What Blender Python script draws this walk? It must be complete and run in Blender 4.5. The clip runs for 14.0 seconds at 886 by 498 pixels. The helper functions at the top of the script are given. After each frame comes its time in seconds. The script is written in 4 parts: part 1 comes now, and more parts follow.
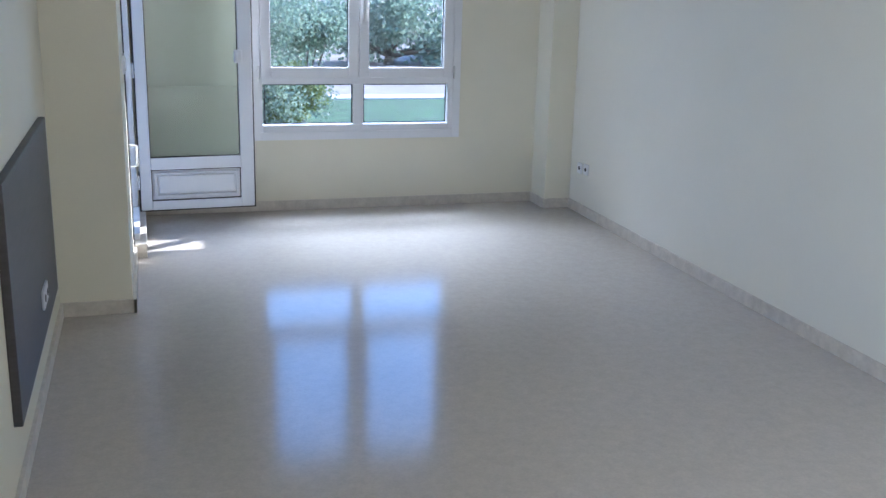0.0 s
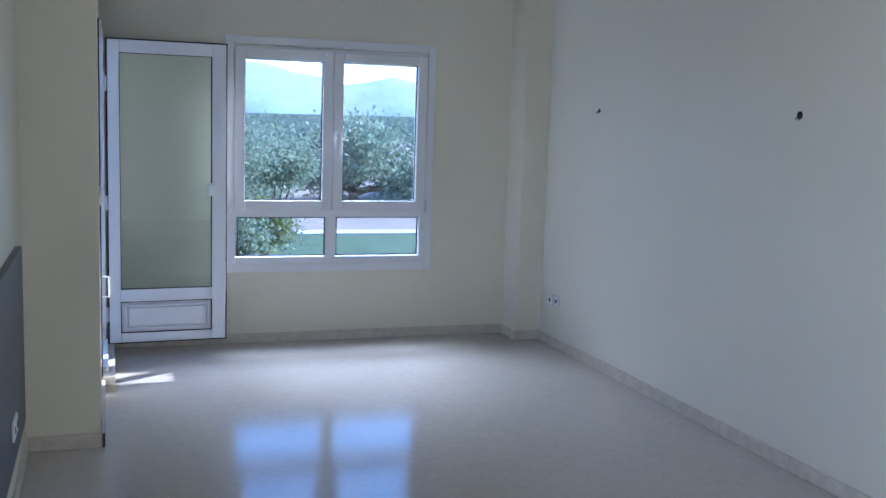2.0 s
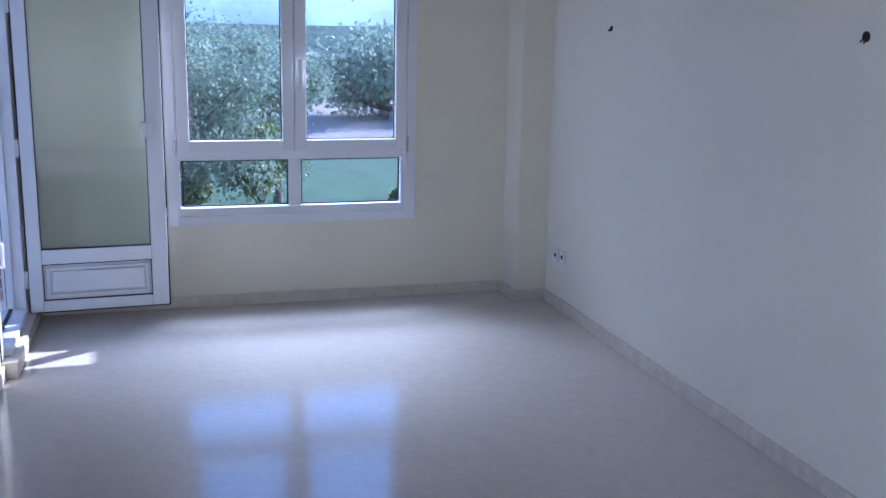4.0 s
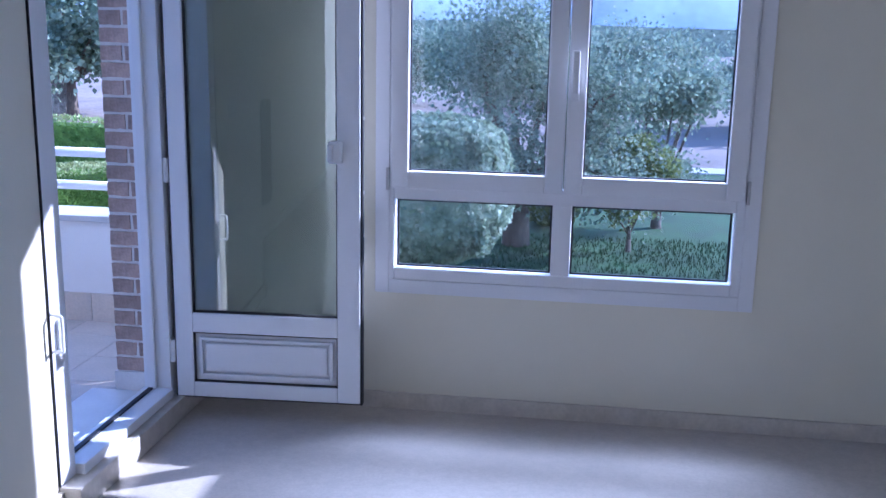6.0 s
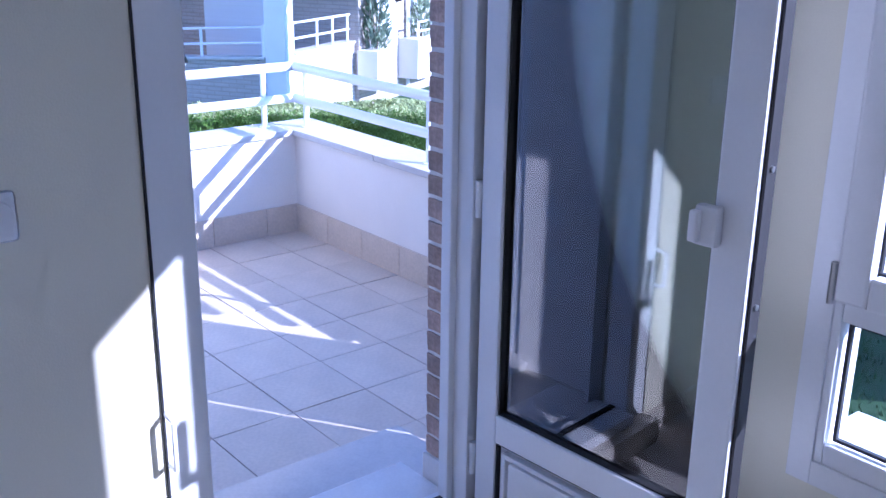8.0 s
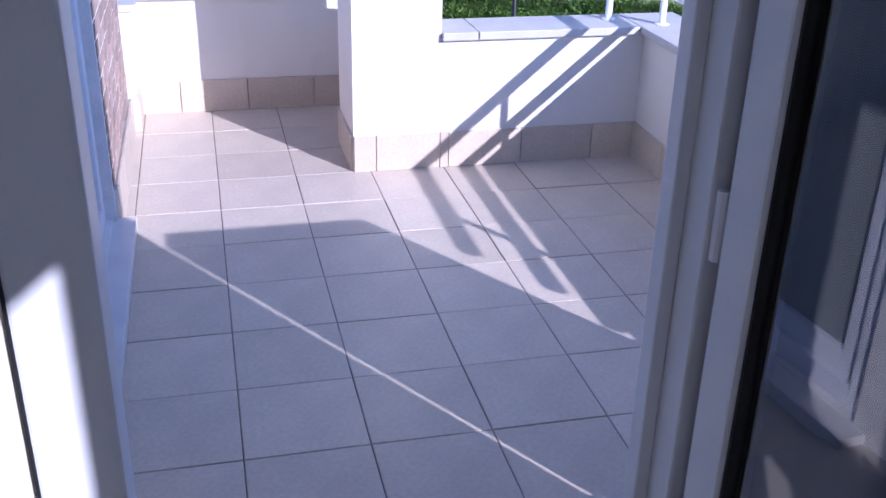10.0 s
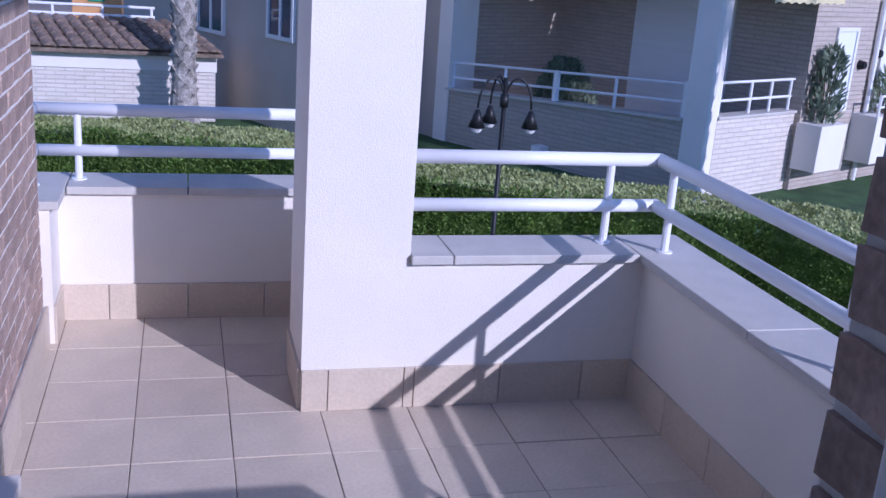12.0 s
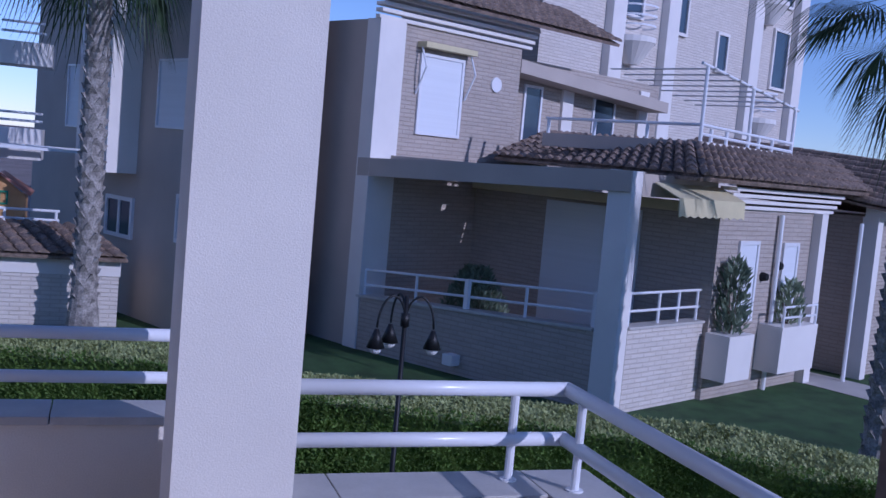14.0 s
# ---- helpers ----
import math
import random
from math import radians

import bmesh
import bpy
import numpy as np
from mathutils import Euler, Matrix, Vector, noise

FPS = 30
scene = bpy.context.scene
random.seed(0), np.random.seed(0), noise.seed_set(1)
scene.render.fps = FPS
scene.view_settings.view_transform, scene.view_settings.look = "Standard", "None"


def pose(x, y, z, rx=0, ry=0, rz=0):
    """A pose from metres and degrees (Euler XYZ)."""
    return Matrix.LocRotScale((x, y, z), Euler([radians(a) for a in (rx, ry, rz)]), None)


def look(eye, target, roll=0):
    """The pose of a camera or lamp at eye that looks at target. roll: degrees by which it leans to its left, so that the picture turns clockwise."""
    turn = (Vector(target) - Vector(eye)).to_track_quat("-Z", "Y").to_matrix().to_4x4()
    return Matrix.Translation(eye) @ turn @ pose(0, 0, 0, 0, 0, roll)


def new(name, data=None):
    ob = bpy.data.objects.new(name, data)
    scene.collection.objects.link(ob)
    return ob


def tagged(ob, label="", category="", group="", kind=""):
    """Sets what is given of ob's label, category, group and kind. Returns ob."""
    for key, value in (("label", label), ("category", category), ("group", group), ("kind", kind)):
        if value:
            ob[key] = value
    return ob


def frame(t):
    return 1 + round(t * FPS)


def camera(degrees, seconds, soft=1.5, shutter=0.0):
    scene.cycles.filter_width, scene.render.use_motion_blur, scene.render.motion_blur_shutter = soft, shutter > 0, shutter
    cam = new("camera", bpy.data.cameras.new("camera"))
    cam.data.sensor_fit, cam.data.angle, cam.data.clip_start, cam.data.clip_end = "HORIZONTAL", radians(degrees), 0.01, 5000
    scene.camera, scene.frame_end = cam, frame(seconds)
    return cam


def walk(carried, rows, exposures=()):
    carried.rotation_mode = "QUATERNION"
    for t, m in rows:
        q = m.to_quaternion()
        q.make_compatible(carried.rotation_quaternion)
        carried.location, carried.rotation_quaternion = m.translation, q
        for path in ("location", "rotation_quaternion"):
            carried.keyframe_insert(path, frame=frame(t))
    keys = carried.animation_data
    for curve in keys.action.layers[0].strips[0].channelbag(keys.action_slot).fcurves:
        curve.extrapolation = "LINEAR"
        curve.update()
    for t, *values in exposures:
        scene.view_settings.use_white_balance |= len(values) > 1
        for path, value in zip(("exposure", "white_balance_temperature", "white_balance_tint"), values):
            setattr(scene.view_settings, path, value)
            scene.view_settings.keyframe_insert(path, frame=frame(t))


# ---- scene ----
cam = camera(47.5, 14.0)
PATH = [
    (0, (0.05, -7.444, 1.71), (0.604, -5.594, 1.189), 1.5),
    (0.5, (0.004, -7.483, 1.68), (0.582, -5.607, 1.299), 1.8),
    (1, (-0.069, -7.493, 1.668), (0.526, -5.605, 1.384), 2.4),
    (1.5, (-0.053, -7.477, 1.683), (0.562, -5.589, 1.442), 2.4),
    (2, (-0.032, -7.436, 1.681), (0.604, -5.558, 1.426), 1.8),
    (2.2, (-0.077, -7.418, 1.674), (0.603, -5.554, 1.419), 1.3),
    (4.3, (0.937, -6.067, 1.777), (1.401, -4.176, 1.322), 0.5),
    (4.5, (1.073, -5.816, 1.784), (1.393, -3.897, 1.319), 0.8),
    (5, (1.298, -5.226, 1.78), (1.483, -3.295, 1.293), 1.4),
    (5.5, (1.596, -4.677, 1.742), (1.568, -2.73, 1.286), -0.8),
    (6, (1.678, -4.149, 1.648), (1.403, -2.216, 1.214), 1.1),
    (6.5, (1.726, -3.627, 1.74), (1.271, -1.752, 1.214), 2.0),
    (7, (1.829, -3.038, 1.796), (0.952, -1.35, 1.181), -0.0),
    (7.5, (1.97, -2.511, 1.721), (0.725, -1.048, 1.164), 1.4),
    (8, (1.899, -1.979, 1.753), (0.432, -0.771, 1.128), 0.8),
    (8.5, (1.807, -1.546, 1.724), (0.089, -0.807, 1.016), 0.8),
    (8.7, (1.76, -1.411, 1.72), (-0.002, -0.78, 1.015), 0.3),
    (10.8, (0.596, -0.795, 1.506), (-1.161, -0.431, 0.623), 2.6),
    (11, (0.505, -0.766, 1.503), (-1.270, -0.424, 0.647), 3.0),
    (11.5, (0.364, -0.719, 1.617), (-1.445, -0.271, 0.892), 3.6),
    (12, (0.338, -0.726, 1.672), (-1.511, -0.229, 1.095), 4.1),
    (12.5, (0.353, -0.737, 1.737), (-1.535, -0.195, 1.363), 3.9),
    (13, (0.311, -0.711, 1.756), (-1.596, -0.141, 1.559), 3.3),
    (13.5, (0.273, -0.693, 1.741), (-1.601, -0.030, 1.519), 4.8),
    (14, (0.052, -0.563, 1.715), (-1.833, 0.083, 1.540), 5.1),
]
walk(cam, [(t, look(e, a, r)) for t, e, a, r in PATH], exposures=[(0, 2.55, 5300, 14), (1.0, 2.35, 5150, 14), (2.2, 2.15, 5000, 16), (4.3, 2.15, 4850, 24), (5.0, 2.0, 4750, 26), (6.2, 1.92, 4700, 28), (7.0, 2.06, 4700, 29), (8.0, 1.9, 4750, 30), (8.5, 1.62, 4800, 30), (11, 0.65, 5350, 32), (11.5, 0.47, 5300, 32), (12, 0.15, 5200, 33), (12.5, -0.33, 5000, 34), (14, -0.74, 4950, 34)])

# ---------- world, sun, window daylight ----------
world = bpy.data.worlds.new("sky_world")
scene.world = world
world.use_nodes = True
wn = world.node_tree
wbg = wn.nodes["Background"]
wsky = wn.nodes.new("ShaderNodeTexSky")
wsky.sky_type = "NISHITA"
wsky.sun_disc = False
wsky.sun_elevation = radians(24.6)
wsky.sun_rotation = radians(59)
wsky.dust_density = 0.0
wsky.altitude = 1500
wsky.ozone_density = 3.0
wn.links.new(wsky.outputs[0], wbg.inputs[0])
wbg.inputs[1].default_value = 0.15
sun = new("sun", bpy.data.lights.new("sun", "SUN"))
sun.data.energy = 3.2
sun.data.angle = radians(0.5)
sun.data.color = (1.0, 0.95, 0.87)
sun.matrix_world = look((10.0, 6.3, 5.4), (0, 0, 0.0))


def daylight(name, eye, target, sx, sy, watts, colour, spread=180):
    d = bpy.data.lights.new(name, "AREA")
    d.shape, d.size, d.size_y, d.energy, d.color = "RECTANGLE", sx, sy, watts, colour
    o = new(name, d)
    d.spread = radians(spread)
    o.matrix_world = look(eye, target)
    return o


daylight("window_daylight", (1.57, 1.1, 3.35), (1.57, -1.8, 0.2), 2.0, 1.1, 22, (0.9, 0.95, 1.0), 75)
# added fill lamp behind the camera, set in an unseen opening of the left wall
daylight("side_fill_light", (-0.72, -7.9, 1.1), (1.0, -7.9, 1.15), 1.2, 2.0, 18, (1.0, 0.97, 0.93), 140)


# ---------- materials ----------
def mat(name, base, rough=0.6, metal=0.0, vary=0.06, scale=6.0, bump=0.1, fine=120.0, second=None, spec=0.5, piece=0.0, dirt=0.0, stretch=None, trans=0.0, course=0.0):
    m = bpy.data.materials.new(name)
    m.use_nodes = True
    nt = m.node_tree
    b = nt.nodes["Principled BSDF"]
    b.inputs["Roughness"].default_value = rough
    b.inputs["Metallic"].default_value = metal
    b.inputs["Specular IOR Level"].default_value = spec
    co = nt.nodes.new("ShaderNodeTexCoord")
    vec = co.outputs["Object"]
    if stretch:
        mp = nt.nodes.new("ShaderNodeMapping")
        mp.inputs["Scale"].default_value = stretch
        nt.links.new(vec, mp.inputs[0])
        vec = mp.outputs[0]
    n1 = nt.nodes.new("ShaderNodeTexNoise")
    n1.inputs["Scale"].default_value = scale
    n1.inputs["Detail"].default_value = 6
    n2 = nt.nodes.new("ShaderNodeTexNoise")
    n2.inputs["Scale"].default_value = fine
    n2.inputs["Detail"].default_value = 3
    nt.links.new(vec, n1.inputs[0])
    nt.links.new(vec, n2.inputs[0])
    ramp = nt.nodes.new("ShaderNodeValToRGB")
    ramp.color_ramp.elements[0].position, ramp.color_ramp.elements[1].position = 0.3, 0.7
    lo = [max(0.0, c * (1 - vary)) for c in base]
    hi = second or [min(1.0, c * (1 + vary)) for c in base]
    ramp.color_ramp.elements[0].color = (*lo, 1)
    ramp.color_ramp.elements[1].color = (*hi, 1)
    nt.links.new(n1.outputs[0], ramp.inputs[0])
    mix = nt.nodes.new("ShaderNodeMix")
    mix.data_type, mix.blend_type = "RGBA", "MULTIPLY"
    mix.inputs[0].default_value = 1.0
    r2 = nt.nodes.new("ShaderNodeMapRange")
    r2.inputs[1].default_value, r2.inputs[2].default_value = 0.3, 0.7
    r2.inputs[3].default_value, r2.inputs[4].default_value = 1 - vary - dirt, 1.0
    nt.links.new(n2.outputs[0], r2.inputs[0])
    nt.links.new(ramp.outputs[0], mix.inputs[6])
    nt.links.new(r2.outputs[0], mix.inputs[7])
    col = mix.outputs[2]
    if piece:
        info = nt.nodes.new("ShaderNodeObjectInfo")
        r3 = nt.nodes.new("ShaderNodeMapRange")
        r3.inputs[3].default_value, r3.inputs[4].default_value = 1 - piece, 1 + piece
        nt.links.new(info.outputs["Random"], r3.inputs[0])
        mx = nt.nodes.new("ShaderNodeMix")
        mx.data_type, mx.blend_type = "RGBA", "MULTIPLY"
        mx.inputs[0].default_value = 1.0
        nt.links.new(col, mx.inputs[6])
        nt.links.new(r3.outputs[0], mx.inputs[7])
        col = mx.outputs[2]
    joint = None
    if course:
        sep, plus, com = (nt.nodes.new(k) for k in ("ShaderNodeSeparateXYZ", "ShaderNodeMath", "ShaderNodeCombineXYZ"))
        nt.links.new(co.outputs["Object"], sep.inputs[0])
        nt.links.new(sep.outputs[0], plus.inputs[0])
        nt.links.new(sep.outputs[1], plus.inputs[1])
        nt.links.new(plus.outputs[0], com.inputs[0])
        nt.links.new(sep.outputs[2], com.inputs[1])
        br = nt.nodes.new("ShaderNodeTexBrick")
        br.inputs["Scale"].default_value = 1.0
        br.inputs["Brick Width"].default_value = 0.27
        br.inputs["Row Height"].default_value = course
        br.inputs["Mortar Size"].default_value = 0.011
        br.inputs["Mortar Smooth"].default_value = 0.3
        br.inputs["Color1"].default_value = (1, 1, 1, 1)
        br.inputs["Color2"].default_value = (0.94, 0.93, 0.92, 1)
        br.inputs["Mortar"].default_value = (0.85, 0.83, 0.81, 1)
        nt.links.new(com.outputs[0], br.inputs[0])
        mb = nt.nodes.new("ShaderNodeMix")
        mb.data_type, mb.blend_type = "RGBA", "MULTIPLY"
        mb.inputs[0].default_value = 1.0
        nt.links.new(col, mb.inputs[6])
        nt.links.new(br.outputs["Color"], mb.inputs[7])
        col, joint = mb.outputs[2], br.outputs["Fac"]
    nt.links.new(col, b.inputs["Base Color"])
    if trans:
        tl = nt.nodes.new("ShaderNodeBsdfTranslucent")
        ms = nt.nodes.new("ShaderNodeMixShader")
        ms.inputs[0].default_value = trans
        nt.links.new(col, tl.inputs[0])
        nt.links.new(b.outputs[0], ms.inputs[1])
        nt.links.new(tl.outputs[0], ms.inputs[2])
        nt.links.new(ms.outputs[0], nt.nodes["Material Output"].inputs[0])
    if bump:
        bp = nt.nodes.new("ShaderNodeBump")
        bp.inputs["Strength"].default_value = bump
        bp.inputs["Distance"].default_value = 0.004
        nt.links.new(n2.outputs[0], bp.inputs["Height"])
        nt.links.new(bp.outputs[0], b.inputs["Normal"])
        if joint:
            bj = nt.nodes.new("ShaderNodeBump")
            bj.invert = True
            bj.inputs["Strength"].default_value = 0.8
            bj.inputs["Distance"].default_value = 0.012
            nt.links.new(joint, bj.inputs["Height"])
            nt.links.new(bp.outputs[0], bj.inputs["Normal"])
            nt.links.new(bj.outputs[0], b.inputs["Normal"])
    return m


def glass_mat(name, tint, rough=0.0, clear=0.85, gloss=0.5):
    """A thin pane: mostly see-through, with a glossy reflection that grows at grazing angles."""
    m = bpy.data.materials.new(name)
    m.use_nodes = True
    nt = m.node_tree
    nt.nodes.clear()
    out = nt.nodes.new("ShaderNodeOutputMaterial")
    tr = nt.nodes.new("ShaderNodeBsdfTransparent")
    tr.inputs[0].default_value = (*[c * clear for c in tint], 1)
    gl = nt.nodes.new("ShaderNodeBsdfGlossy")
    gl.inputs["Roughness"].default_value = rough
    fr = nt.nodes.new("ShaderNodeFresnel")
    fr.inputs[0].default_value = 1.5
    mul = nt.nodes.new("ShaderNodeMath")
    mul.operation = "MULTIPLY_ADD"
    mul.inputs[1].default_value = 1.6 * gloss
    mul.inputs[2].default_value = 0.02
    nt.links.new(fr.outputs[0], mul.inputs[0])
    mx = nt.nodes.new("ShaderNodeMixShader")
    nt.links.new(mul.outputs[0], mx.inputs[0])
    nt.links.new(tr.outputs[0], mx.inputs[1])
    nt.links.new(gl.outputs[0], mx.inputs[2])
    nt.links.new(mx.outputs[0], out.inputs[0])
    return m


M_WALL = mat("cream_wall_paint", (0.76, 0.725, 0.6), 0.55, vary=0.03, scale=1.5, bump=0.12, fine=220)
M_WALL_R = mat("pale_wall_paint", (0.75, 0.73, 0.65), 0.45, vary=0.03, scale=1.2, bump=0.12, fine=220)
M_CEIL = mat("ceiling_paint", (0.8, 0.8, 0.78), 0.8, vary=0.02)
M_FLOOR = mat("polished_marble_floor", (0.56, 0.515, 0.46), 0.13, vary=0.045, scale=22, bump=0.02, fine=90, dirt=0.04)
M_BASE = mat("marble_skirting", (0.62, 0.57, 0.5), 0.3, vary=0.1, scale=14, bump=0.03, fine=60)
M_PVC = mat("white_frame_paint", (0.78, 0.79, 0.82), 0.35, vary=0.02, scale=3, bump=0.03)
M_GASKET = mat("black_gasket", (0.015, 0.015, 0.018), 0.6, vary=0.1)
M_GLASS = glass_mat("window_glass", (0.95, 0.98, 1.0), 0.0, 0.94, 0.3)
M_LEAFGLASS = glass_mat("door_glass", (0.88, 0.96, 0.94), 0.02, 0.9, 1.8)
M_STEEL = mat("brushed_steel", (0.6, 0.6, 0.62), 0.3, 1.0, vary=0.05)
M_BOARD = mat("dark_grey_board", (0.055, 0.05, 0.05), 0.45, vary=0.2, scale=5, bump=0.1, fine=40, stretch=(1, 1, 12))
M_SOCKET = mat("white_plastic", (0.8, 0.8, 0.82), 0.3, vary=0.01, bump=0)
M_DARK = mat("dark_hole", (0.02, 0.02, 0.02), 0.9, vary=0.1)
M_MARBLE = mat("white_marble_sill", (0.72, 0.7, 0.68), 0.3, vary=0.07, scale=7, bump=0.02)
M_PLASTER = mat("white_exterior_plaster", (0.82, 0.78, 0.72), 0.85, vary=0.04, scale=2.5, bump=0.35, fine=160, dirt=0.03)
M_COPING = mat("stone_coping", (0.56, 0.54, 0.51), 0.6, vary=0.06, scale=8, bump=0.1, fine=80)
M_TILE = mat("beige_stoneware_tile", (0.64, 0.545, 0.44), 0.42, vary=0.07, scale=5, bump=0.06, fine=70, piece=0.07, dirt=0.06)
M_GROUT = mat("dark_grout", (0.36, 0.29, 0.24), 0.9, vary=0.5, scale=5, bump=0.2)
M_BRICK = mat("brown_clay_brick", (0.46, 0.335, 0.275), 0.85, vary=0.18, scale=18, bump=0.5, fine=90, piece=0.18, dirt=0.12)
M_MORTAR = mat("pale_mortar", (0.82, 0.79, 0.76), 0.9, vary=0.08, scale=12, bump=0.4, fine=120)
M_RAIL = mat("white_enamel_rail", (0.82, 0.83, 0.86), 0.28, vary=0.02, scale=3, bump=0.02)
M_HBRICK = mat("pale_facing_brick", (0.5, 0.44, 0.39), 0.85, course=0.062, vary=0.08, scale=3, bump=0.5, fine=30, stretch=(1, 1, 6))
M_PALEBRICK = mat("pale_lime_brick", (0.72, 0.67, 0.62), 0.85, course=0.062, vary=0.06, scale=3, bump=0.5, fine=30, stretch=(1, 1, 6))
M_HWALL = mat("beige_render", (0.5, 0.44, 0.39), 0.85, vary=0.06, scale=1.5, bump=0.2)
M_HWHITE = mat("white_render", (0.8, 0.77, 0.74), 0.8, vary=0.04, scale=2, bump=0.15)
M_SHUTTER = mat("white_roller_shutter", (0.75, 0.78, 0.82), 0.5, vary=0.03, scale=2, bump=0.1, fine=12, stretch=(0.01, 0.01, 6))
M_BLUEGLASS = mat("dark_window_glass", (0.06, 0.09, 0.13), 0.06, vary=0.2, scale=1, bump=0, spec=0.8)
# bright surroundings mirrored in the french panes are put into this pale colour
M_REFLECTGLASS = mat("reflection_toned_window_glass", (0.34, 0.37, 0.36), 0.08, vary=0.12, scale=3, bump=0, spec=0.7, stretch=(8, 8, 0.3))
M_ROOF = mat("terracotta_roof_tile", (0.33, 0.25, 0.2), 0.85, vary=0.35, scale=6, bump=0.3, fine=40, dirt=0.15)
M_AWNING = mat("yellow_awning_canvas", (0.65, 0.58, 0.36), 0.8, vary=0.06, scale=4, bump=0.1)
M_GRASS = mat("lawn_grass", (0.05, 0.12, 0.035), 0.9, vary=0.35, scale=3, bump=0.9, fine=150, dirt=0.2)
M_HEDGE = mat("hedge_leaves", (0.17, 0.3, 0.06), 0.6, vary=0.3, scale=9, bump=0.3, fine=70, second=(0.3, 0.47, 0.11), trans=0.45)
# sunlight on the hedge top is put into this paler leaf colour
M_HEDGETOP = mat("sun_painted_hedge_leaves", (0.5, 0.57, 0.18), 0.6, vary=0.4, scale=9, bump=0.3, fine=70, second=(0.62, 0.68, 0.3), trans=0.2)
M_BUSH = mat("grey_green_bush_leaves", (0.24, 0.33, 0.2), 0.6, vary=0.35, scale=9, bump=0.3, fine=60, second=(0.48, 0.57, 0.4), trans=0.45)
M_TREE = mat("tree_leaves", (0.19, 0.28, 0.18), 0.55, vary=0.4, scale=2.5, bump=0.2, fine=30, second=(0.42, 0.52, 0.38), trans=0.45)
M_YELLOWBUSH = mat("yellow_green_leaves", (0.15, 0.22, 0.06), 0.6, vary=0.4, scale=6, bump=0.2, fine=30, second=(0.3, 0.34, 0.12), trans=0.45)
M_BARK = mat("tree_bark", (0.16, 0.12, 0.09), 0.9, vary=0.4, scale=5, bump=0.8, fine=25, stretch=(1, 1, 0.3))
M_PALMBARK = mat("grey_palm_bark", (0.4, 0.37, 0.34), 0.95, vary=0.5, scale=7, bump=0.6, fine=40)
M_FROND = mat("palm_frond", (0.055, 0.1, 0.04), 0.5, vary=0.4, scale=3, bump=0.1, trans=0.45)
M_MEADOW = mat("dry_meadow_soil", (0.33, 0.26, 0.22), 0.95, vary=0.2, scale=0.5, bump=0.8, fine=8, dirt=0.15)
M_SOIL = mat("bare_brown_soil", (0.16, 0.12, 0.09), 0.95, vary=0.3, scale=8, bump=0.9, fine=60, dirt=0.2)
M_PATH = mat("pale_concrete_path", (0.55, 0.52, 0.48), 0.85, vary=0.08, scale=2, bump=0.2)
# distance haze is painted into the hill as pale blue
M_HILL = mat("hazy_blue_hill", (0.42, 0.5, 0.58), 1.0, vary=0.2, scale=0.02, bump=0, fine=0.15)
M_IRON = mat("dark_cast_iron", (0.03, 0.032, 0.035), 0.5, 0.6, vary=0.2)
M_LAMPGLASS = mat("milky_lamp_glass", (0.75, 0.76, 0.78), 0.2, vary=0.03, bump=0)
M_ORANGE = mat("playhouse_orange_plastic", (0.6, 0.33, 0.14), 0.45, vary=0.08, scale=3, bump=0.02)
M_PINK = mat("playhouse_roof_plastic", (0.5, 0.22, 0.17), 0.45, vary=0.08, scale=3, bump=0.02)
M_GREENP = mat("green_plastic", (0.03, 0.25, 0.15), 0.4, vary=0.05, bump=0)


# ---------- mesh helpers ----------
ROOM, BALCONY = Vector((0, 0, 0)), Vector((-0.2, 0.148, 0))
SET = {"at": ROOM}  # origin of the part of the place that is being built


def box(bm, x0, x1, y0, y1, z0, z1, bev=0.0):
    vs = [bm.verts.new(p) for p in ((x0, y0, z0), (x1, y0, z0), (x1, y1, z0), (x0, y1, z0), (x0, y0, z1), (x1, y0, z1), (x1, y1, z1), (x0, y1, z1))]
    fs = [bm.faces.new([vs[i] for i in q]) for q in ((3, 2, 1, 0), (4, 5, 6, 7), (0, 1, 5, 4), (1, 2, 6, 5), (2, 3, 7, 6), (3, 0, 4, 7))]
    if bev:
        es = list({e for f in fs for e in f.edges})
        bmesh.ops.bevel(bm, geom=es, offset=bev, segments=2, affect="EDGES", profile=0.6)


def slab(bm, p, q, thick, z0, z1, z0b=None, z1b=None):
    """An upright wall piece from p to q in plan, its thickness to the left of the way from p to q; the far end may differ in height."""
    z0b = z0 if z0b is None else z0b
    z1b = z1 if z1b is None else z1b
    d = Vector((q[0] - p[0], q[1] - p[1])).normalized()
    n = Vector((-d.y, d.x)) * thick
    pts = [(p[0], p[1], z0), (q[0], q[1], z0b), (q[0] + n.x, q[1] + n.y, z0b), (p[0] + n.x, p[1] + n.y, z0),
           (p[0], p[1], z1), (q[0], q[1], z1b), (q[0] + n.x, q[1] + n.y, z1b), (p[0] + n.x, p[1] + n.y, z1)]
    vs = [bm.verts.new(v) for v in pts]
    for f in ((3, 2, 1, 0), (4, 5, 6, 7), (0, 1, 5, 4), (1, 2, 6, 5), (2, 3, 7, 6), (3, 0, 4, 7)):
        bm.faces.new([vs[i] for i in f])


def tube(bm, a, b, r, seg=12, r2=None):
    a, b = Vector(a), Vector(b)
    d = b - a
    m = Matrix.Translation((a + b) / 2) @ d.to_track_quat("Z", "Y").to_matrix().to_4x4()
    bmesh.ops.create_cone(bm, cap_ends=True, segments=seg, radius1=r, radius2=r if r2 is None else r2, depth=d.length, matrix=m)


